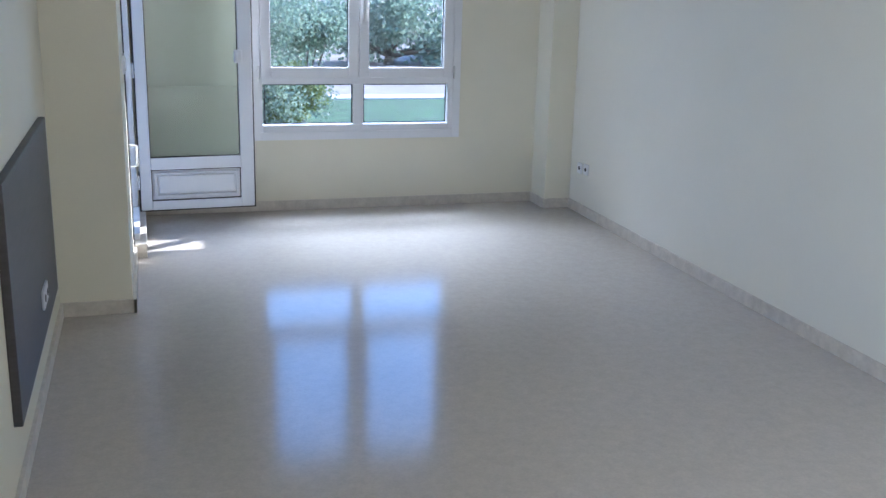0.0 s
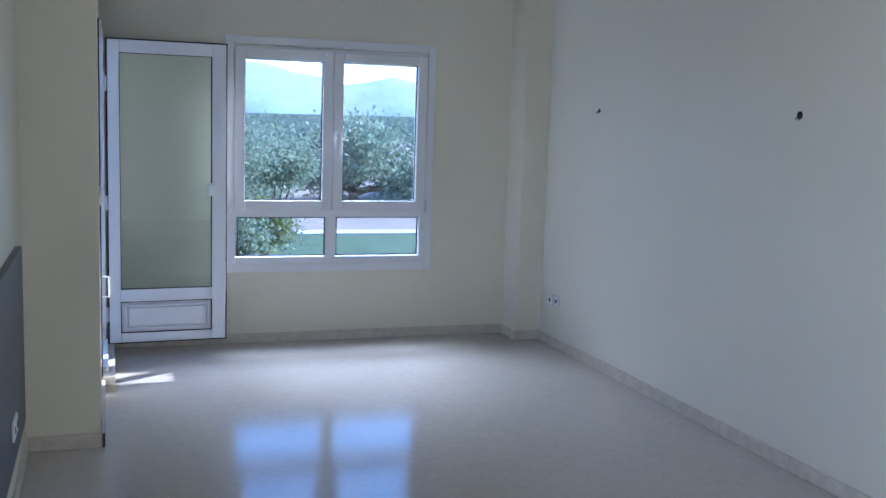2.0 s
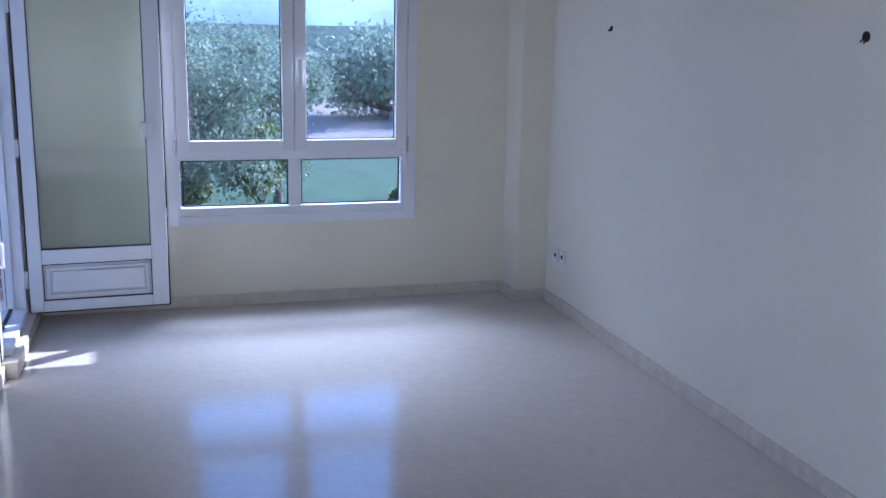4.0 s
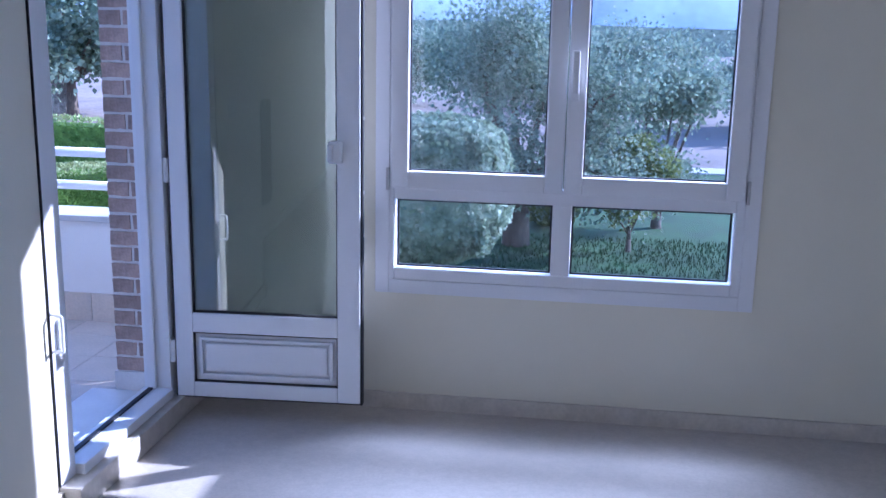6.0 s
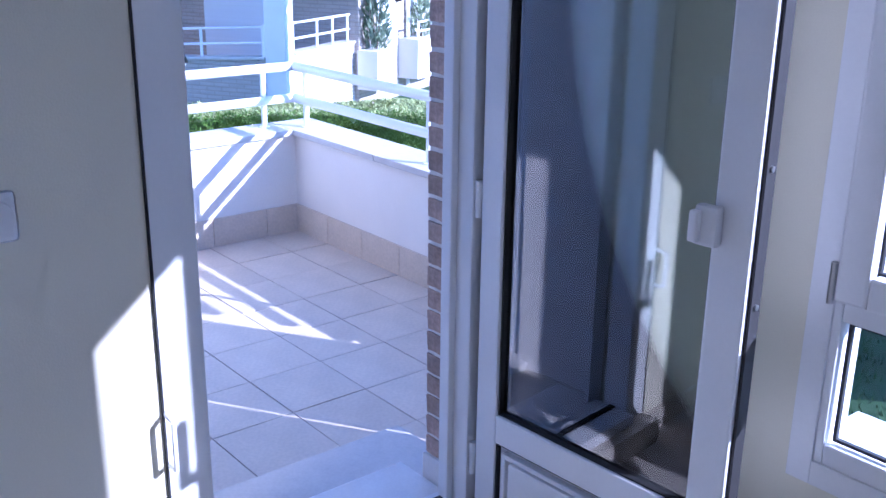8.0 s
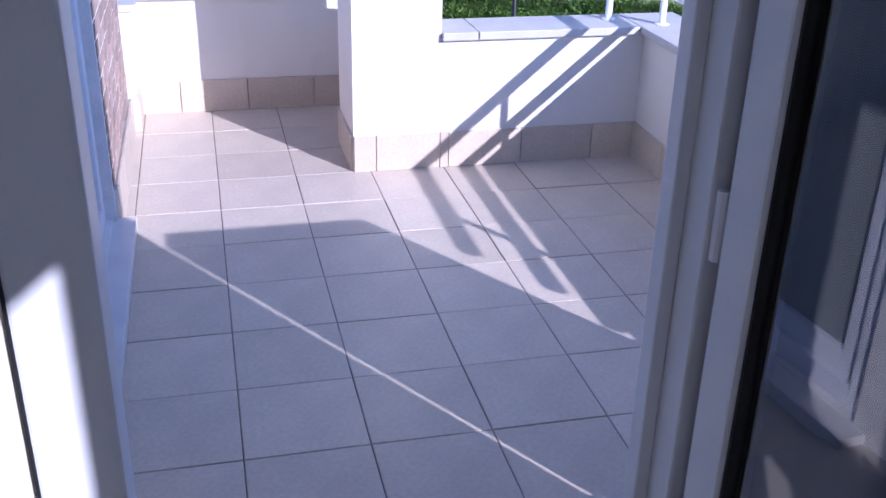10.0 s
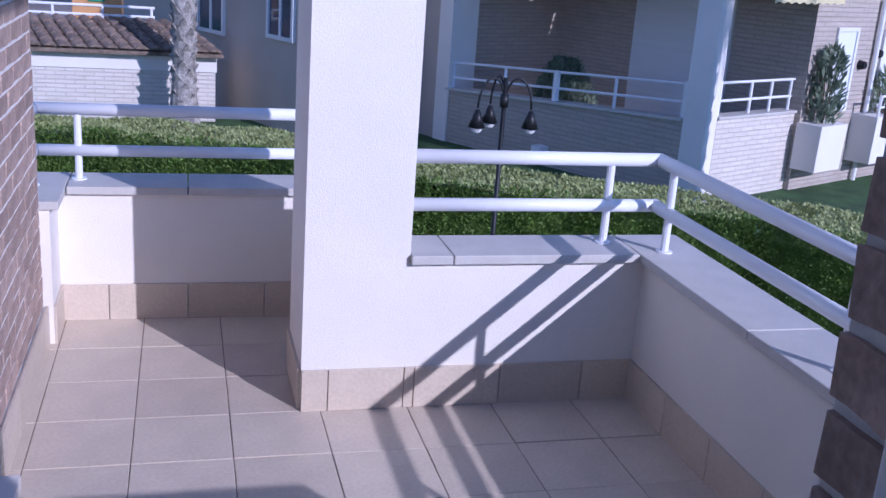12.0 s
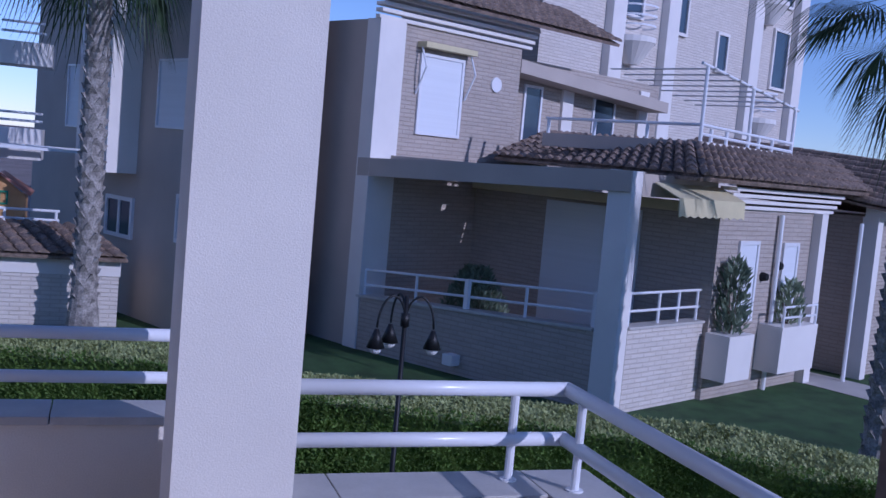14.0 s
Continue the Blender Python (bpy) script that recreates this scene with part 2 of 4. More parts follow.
def sweep(bm, pts, r, seg=8):
    """One bent bar through the points."""
    rows = []
    for i, p in enumerate(pts):
        d = (pts[min(i + 1, len(pts) - 1)] - pts[max(i - 1, 0)]).normalized()
        q = d.to_track_quat("Z", "Y")
        rows.append([bm.verts.new(p + q @ Vector((math.cos(k * 6.2832 / seg) * r, math.sin(k * 6.2832 / seg) * r, 0))) for k in range(seg)])
    for a, b in zip(rows, rows[1:]):
        for k in range(seg):
            bm.faces.new((a[k], a[(k + 1) % seg], b[(k + 1) % seg], b[k]))
    bm.faces.new(rows[0][::-1])
    bm.faces.new(rows[-1])


def finish(ob, smooth):
    if smooth:
        for p in ob.data.polygons:
            p.use_smooth = True
    return ob


def mesh_of(name, bm, material):
    me = bpy.data.meshes.new(name)
    bmesh.ops.recalc_face_normals(bm, faces=bm.faces[:])
    bm.to_mesh(me)
    bm.free()
    for m in material if isinstance(material, (list, tuple)) else (material,):
        me.materials.append(m)
    return me


def part(name, bm, material, parent=None, label="", smooth=False, kind=""):
    ob = new(name, mesh_of(name, bm, material))
    if parent:
        ob.parent = parent
    else:
        ob.location = SET["at"]
    if label or kind:
        tagged(ob, label=label, kind=kind)
    return finish(ob, smooth)


def thing(name, label, category, group="", kind="", m=None):
    ob = new(name)
    ob.empty_display_size = 0.1
    ob.matrix_world = Matrix.Translation(SET["at"]) @ (m if m is not None else Matrix())
    return tagged(ob, label, category, group, kind)


def boxes(name, material, parent, *dims, bev=0.0, label=""):
    bm = bmesh.new()
    for d in dims:
        box(bm, *d, bev=bev)
    return part(name, bm, material, parent, label)


def structure(name, material, label, category, *dims, bev=0.0):
    ob = boxes(name, material, None, *dims, bev=bev)
    return tagged(ob, label, category, kind="structure")


def solid_thing(name, material, label, category, *dims, bev=0.0, group=""):
    ob = boxes(name, material, None, *dims, bev=bev)
    return tagged(ob, label, category, group)


# ---------- the room ----------
H = 2.8
structure("floor", M_FLOOR, "polished beige marble floor reflecting the window", "floor", (-0.75, 3.5, -9.3, 0.0, -0.12, -0.015))
structure("ceiling", M_CEIL, "plain white painted ceiling", "ceiling", (-0.75, 3.5, -9.3, 0.25, H, H + 0.2))
structure("wall_right", M_WALL_R, "plain pale painted side wall", "wall", (3.22, 3.5, -9.3, 0.25, -0.05, H))
structure("wall_back", M_WALL, "plain cream painted wall", "wall", (-0.75, 3.22, -9.3, -9.05, -0.05, H))
# the opening is added so that the fill lamp can reach the room
structure("wall_left", M_WALL, "plain cream painted side wall with an added opening for fill light", "wall", (-0.75, -0.415, -7.25, -2.225, -0.05, H), (-0.75, -0.415, -9.05, -8.55, -0.05, H), (-0.75, -0.415, -8.55, -7.25, 2.15, H))
structure("wall_window", M_WALL, "cream wall round a wide window", "wall",
          (-0.24, 0.82, 0.0, 0.2, -0.05, H), (2.34, 3.22, 0.0, 0.2, -0.05, H), (0.82, 2.34, 0.0, 0.2, -0.05, 0.57), (0.82, 2.34, 0.0, 0.2, 2.17, H))
structure("wall_door", M_WALL, "cream wall beside the balcony door", "wall",
          (-0.24, -0.06, -2.225, -1.174, -0.05, H), (-0.24, -0.06, -1.174, 0.0, 2.2, H), (-0.15, -0.06, -0.197, 0.0, -0.05, H), (-0.49, -0.24, -2.225, -2.0, -0.05, H))
structure("column", M_WALL, "cream square corner column", "column", (3.01, 3.22, -0.28, 0.0, -0.05, H))
B0, B1 = -0.015, 0.06
structure("baseboard", M_BASE, "beige marble skirting along the walls", "baseboard",
          (-0.04, 3.01, -0.014, 0.0, B0, B1), (2.996, 3.01, -0.28, -0.014, B0, B1), (2.996, 3.206, -0.294, -0.28, B0, B1),
          (3.206, 3.22, -9.05, -0.28, B0, B1), (-0.06, -0.04, -2.242, -1.174, B0, B1), (-0.415, -0.04, -2.242, -2.225, B0, B1),
          (-0.415, -0.4, -7.25, -2.242, B0, B1), bev=0.003)
structure("door_threshold", M_BASE, "beige marble step below the balcony door", "threshold", (-0.2, 0.02, -1.174, -0.014, -0.015, 0.075), bev=0.004)


def frame_ring(bm, x0, x1, z0, z1, w, y0, y1, bev=0.006):
    """Four mitre-less bars round an upright opening that lies along x."""
    box(bm, x0, x0 + w, y0, y1, z0, z1, bev)
    box(bm, x1 - w, x1, y0, y1, z0, z1, bev)
    box(bm, x0 + w, x1 - w, y0, y1, z0, z0 + w, bev)
    box(bm, x0 + w, x1 - w, y0, y1, z1 - w, z1, bev)


# window with two casements above and two fixed panes below
win = thing("window_1", "white four-part window with two casements over two low fixed panes", "window", kind="structure")
bm = bmesh.new()
frame_ring(bm, 0.795, 2.38, 0.515, 2.235, 0.06, -0.012, 0.0, 0.003)
part("casing", bm, M_PVC, win)
bm = bmesh.new()
frame_ring(bm, 0.82, 2.34, 0.57, 2.17, 0.055, -0.004, 0.075)
box(bm, 0.875, 2.285, -0.004, 0.075, 0.925, 0.985, 0.005)
box(bm, 1.545, 1.625, -0.002, 0.07, 0.625, 0.925, 0.005)
part("window_frame", bm, M_PVC, win)


def pane(parent, x0, x1, z0, z1, y, name="pane", material=None):
    p = boxes(name, material or M_GLASS, parent, (x0, x1, y, y + 0.006, z0, z1))
    p.visible_shadow = False
    return p


def gasket(parent, x0, x1, z0, z1, y):
    bm = bmesh.new()
    frame_ring(bm, x0, x1, z0, z1, 0.008, y, y + 0.012, 0)
    return part("gasket", bm, M_GASKET, parent)


for x0, x1 in ((0.862, 1.583), (1.587, 2.312)):
    bm = bmesh.new()
    frame_ring(bm, x0, x1, 0.975, 2.148, 0.075, -0.03, 0.05, 0.008)
    s = part("sash", bm, M_PVC, win)
    pane(s, x0 + 0.07, x1 - 0.07, 1.045, 2.078, 0.012)
    gasket(s, x0 + 0.073, x1 - 0.073, 1.048, 2.075, 0.0)
for x0, x1 in ((0.89, 1.54), (1.63, 2.27)):
    p = pane(win, x0 - 0.01, x1 + 0.01, 0.62, 0.93, 0.03)
    gasket(win, x0 - 0.004, x1 + 0.004, 0.632, 0.925, 0.012)
bm = bmesh.new()
box(bm, 1.6, 1.634, -0.042, -0.03, 1.36, 1.46, 0.005)
box(bm, 1.607, 1.627, -0.075, -0.042, 1.395, 1.42, 0.003)
box(bm, 1.602, 1.632, -0.095, -0.07, 1.39, 1.56, 0.008)
part("handle", bm, M_PVC, win, "white lever handle")
for x in (0.85, 2.325):
    bm = bmesh.new()
    tube(bm, (x, -0.02, 0.965), (x, -0.02, 1.06), 0.008, 8)
    part("hinge", bm, M_STEEL, win, "small steel hinge")
structure("window_sill", M_MARBLE, "white marble outer window sill", "sill", (0.78, 2.38, 0.09, 0.33, 0.53, 0.565), bev=0.004)

# balcony door: fixed frame in the wall and the leaf swung into the room
dfr = thing("door_1", "white balcony door frame in the side wall", "door frame", kind="structure")
bm = bmesh.new()
box(bm, -0.15, -0.054, -1.172, -1.065, 0.075, 2.2, 0.005)
box(bm, -0.15, -0.03, -0.292, -0.197, 0.075, 2.2, 0.005)
box(bm, -0.13, -0.09, -0.315, -0.292, 0.115, 2.1, 0.004)
box(bm, -0.15, -0.04, -1.065, -0.292, 2.1, 2.2, 0.005)
box(bm, -0.15, -0.02, -1.065, -0.292, 0.075, 0.115, 0.004)
part("jamb_frame", bm, M_PVC, dfr)
bm = bmesh.new()
box(bm, -0.12, -0.1, -1.063, -0.317, 0.115, 0.122, 0)
box(bm, -0.136, -0.13, -0.298, -0.292, 0.12, 2.1, 0)
box(bm, -0.06, -0.052, -1.1755, -1.171, 0.075, 2.2, 0)
part("gasket", bm, M_GASKET, dfr)
for z in (0.28, 1.05, 1.85):
    bm = bmesh.new()
    tube(bm, (-0.022, -0.275, z - 0.05), (-0.022, -0.275, z + 0.05), 0.011, 10)
    part("hinge", bm, M_PVC, dfr)
bm = bmesh.new()
tube(bm, (-0.012, -1.17, 0.565), (-0.012, -1.17, 0.685), 0.006, 8)
tube(bm, (-0.012, -1.17, 0.565), (-0.056, -1.168, 0.56), 0.006, 8)
tube(bm, (-0.012, -1.17, 0.685), (-0.056, -1.168, 0.69), 0.006, 8)
part("pull_handle", bm, M_PVC, dfr, "small white loop handle")

leaf = thing("balcony_door_leaf", "white glazed balcony door leaf standing open along the wall", "door",
             m=pose(-0.01, -0.225, 0.08, 0, 0, 3.2))
LW, LH, LT = 0.788, 2.065, 0.055
bm = bmesh.new()
box(bm, 0, 0.075, -LT, 0, 0, LH, 0.006)
box(bm, LW - 0.095, LW, -LT, 0, 0, LH, 0.006)
box(bm, 0.075, LW - 0.095, -LT, 0, 0, 0.065, 0.006)
box(bm, 0.075, LW - 0.095, -LT, 0, 0.285, 0.37, 0.006)
box(bm, 0.075, LW - 0.095, -LT, 0, LH - 0.085, LH, 0.006)
part("leaf_frame", bm, M_PVC, leaf)
bm = bmesh.new()
box(bm, 0.07, LW - 0.09, -LT + 0.024, -0.012, 0.06, 0.29, 0.0)
box(bm, 0.125, LW - 0.14, -LT + 0.003, -0.02, 0.115, 0.24, 0.008)
frame_ring(bm, 0.1, LW - 0.115, 0.09, 0.263, 0.014, -LT + 0.002, -0.02, 0.004)
part("lower_panel", bm, M_PVC, leaf)
g = pane(leaf, 0.07, LW - 0.09, 0.365, LH - 0.08, -0.03, "pane", M_LEAFGLASS)
bm = bmesh.new()
frame_ring(bm, 0.073, LW - 0.093, 0.368, LH - 0.083, 0.007, -LT + 0.01, -LT + 0.03, 0)
frame_ring(bm, 0.073, LW - 0.093, 0.063, 0.287, 0.007, -LT + 0.006, -LT + 0.022, 0)
frame_ring(bm, -0.009, LW + 0.009, -0.009, LH + 0.009, 0.012, -LT + 0.012, -0.006, 0)
part("gasket", bm, M_GASKET, leaf)
bm = bmesh.new()
box(bm, LW - 0.125, LW - 0.068, -LT - 0.03, -LT, 1.02, 1.11, 0.01)
box(bm, LW - 0.125, LW - 0.102, -LT - 0.05, -LT - 0.03, 1.03, 1.1, 0.006)
part("handle", bm, M_PVC, leaf, "small white handle plate")
bm = bmesh.new()
box(bm, LW + 0.001, LW + 0.006, -0.036, -0.018, 0.05, LH - 0.05)
part("lock_rail", bm, M_STEEL, leaf, "steel lock rail")
for z in (0.9, 1.2):
    bm = bmesh.new()
    tube(bm, (LW + 0.006, -0.027, z), (LW + 0.014, -0.027, z), 0.007, 8)
    part("lock_pin", bm, M_STEEL, leaf)


def plate(bm, size, thick):
    box(bm, -size / 2, size / 2, -thick, 0, -size / 2, size / 2, 0.006)


def wall_switch(m, group, label="round-cornered white light switch on the wall"):
    t = thing("light_switch", label, "light switch", group, m=m)
    bm = bmesh.new()
    box(bm, -0.0395, 0.0395, -0.012, 0, -0.05, 0.05, 0.011)
    part("plate", bm, M_SOCKET, t)
    bm = bmesh.new()
    tube(bm, (0, -0.011, 0), (0, -0.02, 0), 0.036, 24, 0.033)
    part("rocker", bm, M_SOCKET, t)
    return t


def power_socket(m, group, label):
    t = thing("power_socket", label, "power socket", group, m=m)
    bm = bmesh.new()
    box(bm, -0.041, 0.041, -0.012, 0, -0.041, 0.041, 0.008)
    part("plate", bm, M_SOCKET, t)
    bm = bmesh.new()
    tube(bm, (0, -0.0135, 0), (0, -0.012, 0), 0.015, 20)
    part("socket_well", bm, M_DARK, t, "dark round socket well")
    return t


for y in (-1.473, -1.553):
    wall_switch(pose(-0.06, y, 1.2, 0, 0, 90), "switches beside the balcony door")
power_socket(pose(3.22, -0.465, 0.33, 0, 0, -90), "sockets by the column", "white wall socket with a dark well above the skirting")
power_socket(pose(3.22, -0.578, 0.338, 0, 0, -90), "sockets by the column", "white wall socket with a dark well above the skirting")
for y, z, r in ((-1.114, 1.774, 0.014), (-3.25, 1.756, 0.02)):
    t = thing("cable_outlet", "small dark cable hole with loose wire ends in the wall", "cable outlet", "wire holes in the side wall", m=pose(3.22, y, z, 0, 0, -90))
    bm = bmesh.new()
    tube(bm, (0, 0.0, 0), (0, -0.004, 0), r, 14)
    part("hole", bm, M_DARK, t)
    bm = bmesh.new()
    tube(bm, (0.004, 0, 0.003), (0.012, -0.02, -r * 1.2), 0.003, 6)
    tube(bm, (-0.004, 0, 0.003), (-0.009, -0.02, -r), 0.003, 6)
    part("wire", bm, M_IRON, t)

board = thing("wall_board", "dark grey wooden board fixed low on the cream wall", "wall panel")
boxes("panel", M_BOARD, board, (-0.415, -0.385, -4.15, -2.6, 0.25, 1.06), bev=0.004)
for y in (-3.2, -3.29):
    power_socket(pose(-0.385, y, 0.42, 0, 0, 90), "sockets on the dark board", "white double socket on the dark board")

# ---------- the balcony ----------
ZB = -0.03
structure("wall_outer_window", M_MORTAR, "outer face of the window wall", "wall", (-0.24, 0.8, 0.2, 0.22, -1.5, 3.4), (2.36, 3.5, 0.2, 0.22, -1.5, 3.4), (0.8, 2.36, 0.2, 0.22, 2.2, 3.4), (0.8, 2.36, 0.2, 0.22, -1.5, 0.53))
structure("wall_outer_door", M_MORTAR, "outer wall behind the brick facing", "wall",
          (-0.26, -0.24, -1.455, -1.1, -0.1, 3.4), (-0.306, -0.15, -0.215, 0.22, -1.5, 3.4), (-0.26, -0.24, -1.1, -0.22, 2.2, 3.4))
structure("balcony_sill", M_MARBLE, "white marble outer door sill", "sill", (-0.42, -0.15, -1.15, -0.235, -0.02, 0.07), bev=0.004)
SET["at"] = BALCONY
structure("balcony_floor", M_GROUT, "balcony floor of square beige tiles with dark joints", "floor", (-4.0, -0.05, -1.66, 1.0, -0.3, ZB - 0.003))
balcony_floor = bpy.data.objects["balcony_floor"]
structure("wall_outer_left", M_MORTAR, "outer wall behind the brick facing", "wall",
          (-3.62, -2.42, -1.7, -1.441, -1.5, 3.4), (-2.42, -0.05, -1.7, -1.455, 2.2, 3.4), (-0.55, -0.05, -1.7, -1.455, -0.1, 2.2), (-2.42, -0.55, -1.7, -1.455, -0.1, 0.02))
# unseen wall, its end and height set by the shadow edge on the tiles
structure("wall_side_low", M_PLASTER, "unseen low plaster wall placed to shade the balcony floor", "wall", (-0.24, -0.12, 0.075, 0.835, -1.5, 1.12))
# added out of view: blocks the sun through the low window panes
structure("wall_sun_blocker", M_PLASTER, "unseen plaster wall added to keep sun off the low panes", "wall", (3.7, 3.86, 0.075, 1.55, -1.5, 1.68))
structure("parapet_front", M_PLASTER, "white plaster parapet of the balcony", "parapet", (-3.11, -2.895, -0.072, 1.08, -1.5, 0.545))
structure("parapet_right", M_PLASTER, "white plaster parapet along the garden", "parapet", (-2.895, -0.05, 0.862, 1.08, -1.5, 0.545))
structure("parapet_bay", M_PLASTER, "white plaster parapet of the balcony bay", "parapet", (-4.12, -3.9, -1.62, -0.2, -1.5, 0.545))
structure("parapet_bay_side", M_PLASTER, "short white plaster parapet beside the brick wall", "parapet", (-3.9, -3.62, -1.62, -1.4, -1.5, 0.545))
structure("parapet_bay_return", M_PLASTER, "short white plaster parapet behind the pillar", "parapet", (-3.9, -3.3, -0.3, -0.1, -1.5, 0.545))
structure("pillar", M_PLASTER, "square white plaster pillar on the balcony", "pillar", (-3.32, -2.895, -0.46, -0.072, -1.5, 3.4))
structure("roof_slab", M_PLASTER, "white plaster slab over the balcony wall", "ceiling", (-0.5, 0.0, -1.7, 0.27, 3.4, 3.55))


def coping(*dims):
    for d in dims:
        structure("coping", M_COPING, "pale stone coping slab on the parapet", "coping", (*d, 0.547, 0.582), bev=0.004)


coping((-3.14, -2.868, -0.07, 0.085), (-3.14, -2.868, 0.09, 0.83), (-3.14, -2.08, 0.835, 1.11), (-2.075, -1.15, 0.835, 1.11), (-1.145, -0.245, 0.835, 1.11),
       (-4.15, -3.875, -1.36, -0.86), (-4.15, -3.875, -0.855, -0.335), (-4.15, -3.62, -1.65, -1.365))


def rail_run(t, a, b, posts, r=0.027, zs=(0.92, 0.735), base=0.58):
    for z, rr in zip(zs, (r, r * 0.95)):
        bm = bmesh.new()
        tube(bm, (*a, z), (*b, z), rr, 16)
        part("rail", bm, M_RAIL, t, smooth=True)
    for p in posts:
        bm = bmesh.new()
        tube(bm, (*p, base), (*p, zs[0]), 0.016, 10)
        tube(bm, (*p, base), (*p, base + 0.008), 0.032, 12)
        part("post", bm, M_RAIL, t)


rl = thing("balcony_railing", "white tubular steel railing on the parapet", "railing")
rail_run(rl, (-3.03, -0.07), (-3.03, 0.945), [(-3.03, 0.74)])
rail_run(rl, (-3.03, 0.945), (-0.24, 0.945), [(-2.9, 0.945), (-1.75, 0.945), (-0.6, 0.945)])
rl2 = thing("balcony_railing", "white tubular steel railing round the bay", "railing")
rail_run(rl2, (-4.02, -1.5), (-4.02, -0.2), [(-4.02, -1.32)], zs=(0.89, 0.71))
rail_run(rl2, (-4.02, -1.5), (-3.62, -1.5), [(-3.9, -1.5)], zs=(0.89, 0.71))
for t, at, zs in ((rl, (-3.03, 0.945), (0.92, 0.735)), (rl2, (-4.02, -1.5), (0.89, 0.71))):
    for z in zs:
        bm = bmesh.new()
        bmesh.ops.create_uvsphere(bm, u_segments=14, v_segments=8, radius=0.0275, matrix=Matrix.Translation((*at, z)))
        part("elbow", bm, M_RAIL, t, smooth=True)

# neighbouring french window in the brick wall
fw = thing("window_2", "white framed french window in the brick balcony wall", "window", kind="structure")
bm = bmesh.new()
frame_ring(bm, -2.42, -0.55, 0.02, 2.2, 0.07, -1.56, -1.48, 0.006)
box(bm, -1.52, -1.45, -1.555, -1.485, 0.09, 2.13, 0.005)
part("window_frame", bm, M_PVC, fw)
for x0, x1 in ((-2.35, -1.52), (-1.45, -0.62)):
    bm = bmesh.new()
    frame_ring(bm, x0, x1, 0.09, 2.13, 0.07, -1.55, -1.5, 0.006)
    s = part("sash", bm, M_PVC, fw)
    boxes("pane", M_REFLECTGLASS, s, (x0 + 0.06, x1 - 0.06, -1.53, -1.522, 0.15, 2.07))
structure("window_sill_2", M_MARBLE, "white marble sill below the french window", "sill", (-2.45, -0.5, -1.475, -1.37, ZB, 0.015), bev=0.003)

SET["at"] = ROOM
# ---------- garden ground ----------
GZ = -1.15
structure("ground", M_MEADOW, "dry pale meadow ground reaching the horizon", "ground", (-900, 900, -300, 1500, GZ - 2, GZ - 0.02))
bm = bmesh.new()
box(bm, -11, 16, 0.3, 16.6, GZ - 0.3, GZ)
box(bm, -30, -3.2, -14, 13.5, GZ - 0.3, GZ + 0.002)
tagged(part("lawn", bm, M_GRASS), "green mown lawn round the houses", "lawn", kind="structure")


def blades(name, label, n, area, z, h, material, seed):
    rnd = random.Random(seed)
    verts, faces = [], []
    for i in range(n):
        x, y = rnd.uniform(area[0], area[1]), rnd.uniform(area[2], area[3])
        a, hh, w = rnd.uniform(0, 6.28), h * rnd.uniform(0.5, 1.2), 0.008
        dx, dy = math.cos(a), math.sin(a)
        k = len(verts)
        verts += [(x - dx * w, y - dy * w, z), (x + dx * w, y + dy * w, z), (x + dy * hh * 0.5, y - dx * hh * 0.5, z + hh)]
        faces.append((k, k + 1, k + 2))
    me = bpy.data.meshes.new(name)
    me.from_pydata(verts, [], faces)
    me.materials.append(material)
    return tagged(new(name, me), label, "grass", kind="stuff")


blades("grass", "short green lawn grass outside the window", 26000, (-3, 4, 1.5, 9.5), GZ, 0.06, M_GRASS, 4)


# ---------- plants ----------
def leaf_cloud(points, normals, size, rnd, spread=1.0, slim=0.45, flat=False):
    """Small pointed leaves standing off a surface: a vertex list and a face list."""
    verts, faces = [], []
    for p, n in zip(points, normals):
        d = Vector((n[0] + rnd.uniform(-spread, spread), n[1] + rnd.uniform(-spread, spread), n[2] + rnd.uniform(-spread, spread)))
        d = d.normalized() if d.length > 1e-4 else Vector((0, 0, 1))
        if flat:
            m = Vector(n).normalized()
            d = (d - m * d.dot(m) * 0.75).normalized()
            s = m.cross(d)
            s = s.normalized() if s.length > 1e-4 else d.orthogonal()
            s = (s + m * rnd.uniform(-0.4, 0.4)).normalized()
            d = (d + m * rnd.uniform(0.1, 0.5)).normalized()
        else:
            s = d.orthogonal().normalized()
            s.rotate(Matrix.Rotation(rnd.uniform(0, 6.28), 3, d))
        L = size * rnd.uniform(0.6, 1.35)
        p = Vector(p)
        k = len(verts)
        verts += [tuple(p), tuple(p + d * L * 0.5 + s * L * slim), tuple(p + d * L), tuple(p + d * L * 0.5 - s * L * slim)]
        faces.append((k, k + 1, k + 2, k + 3))
    return verts, faces


def leaves_part(name, verts, faces, material, parent, label="", kind=""):
    me = bpy.data.meshes.new(name)
    me.from_pydata(verts, [], faces)
    me.materials.append(material)
    ob = new(name, me)
    ob.parent = parent
    if label or kind:
        tagged(ob, label=label, kind=kind)
    return ob


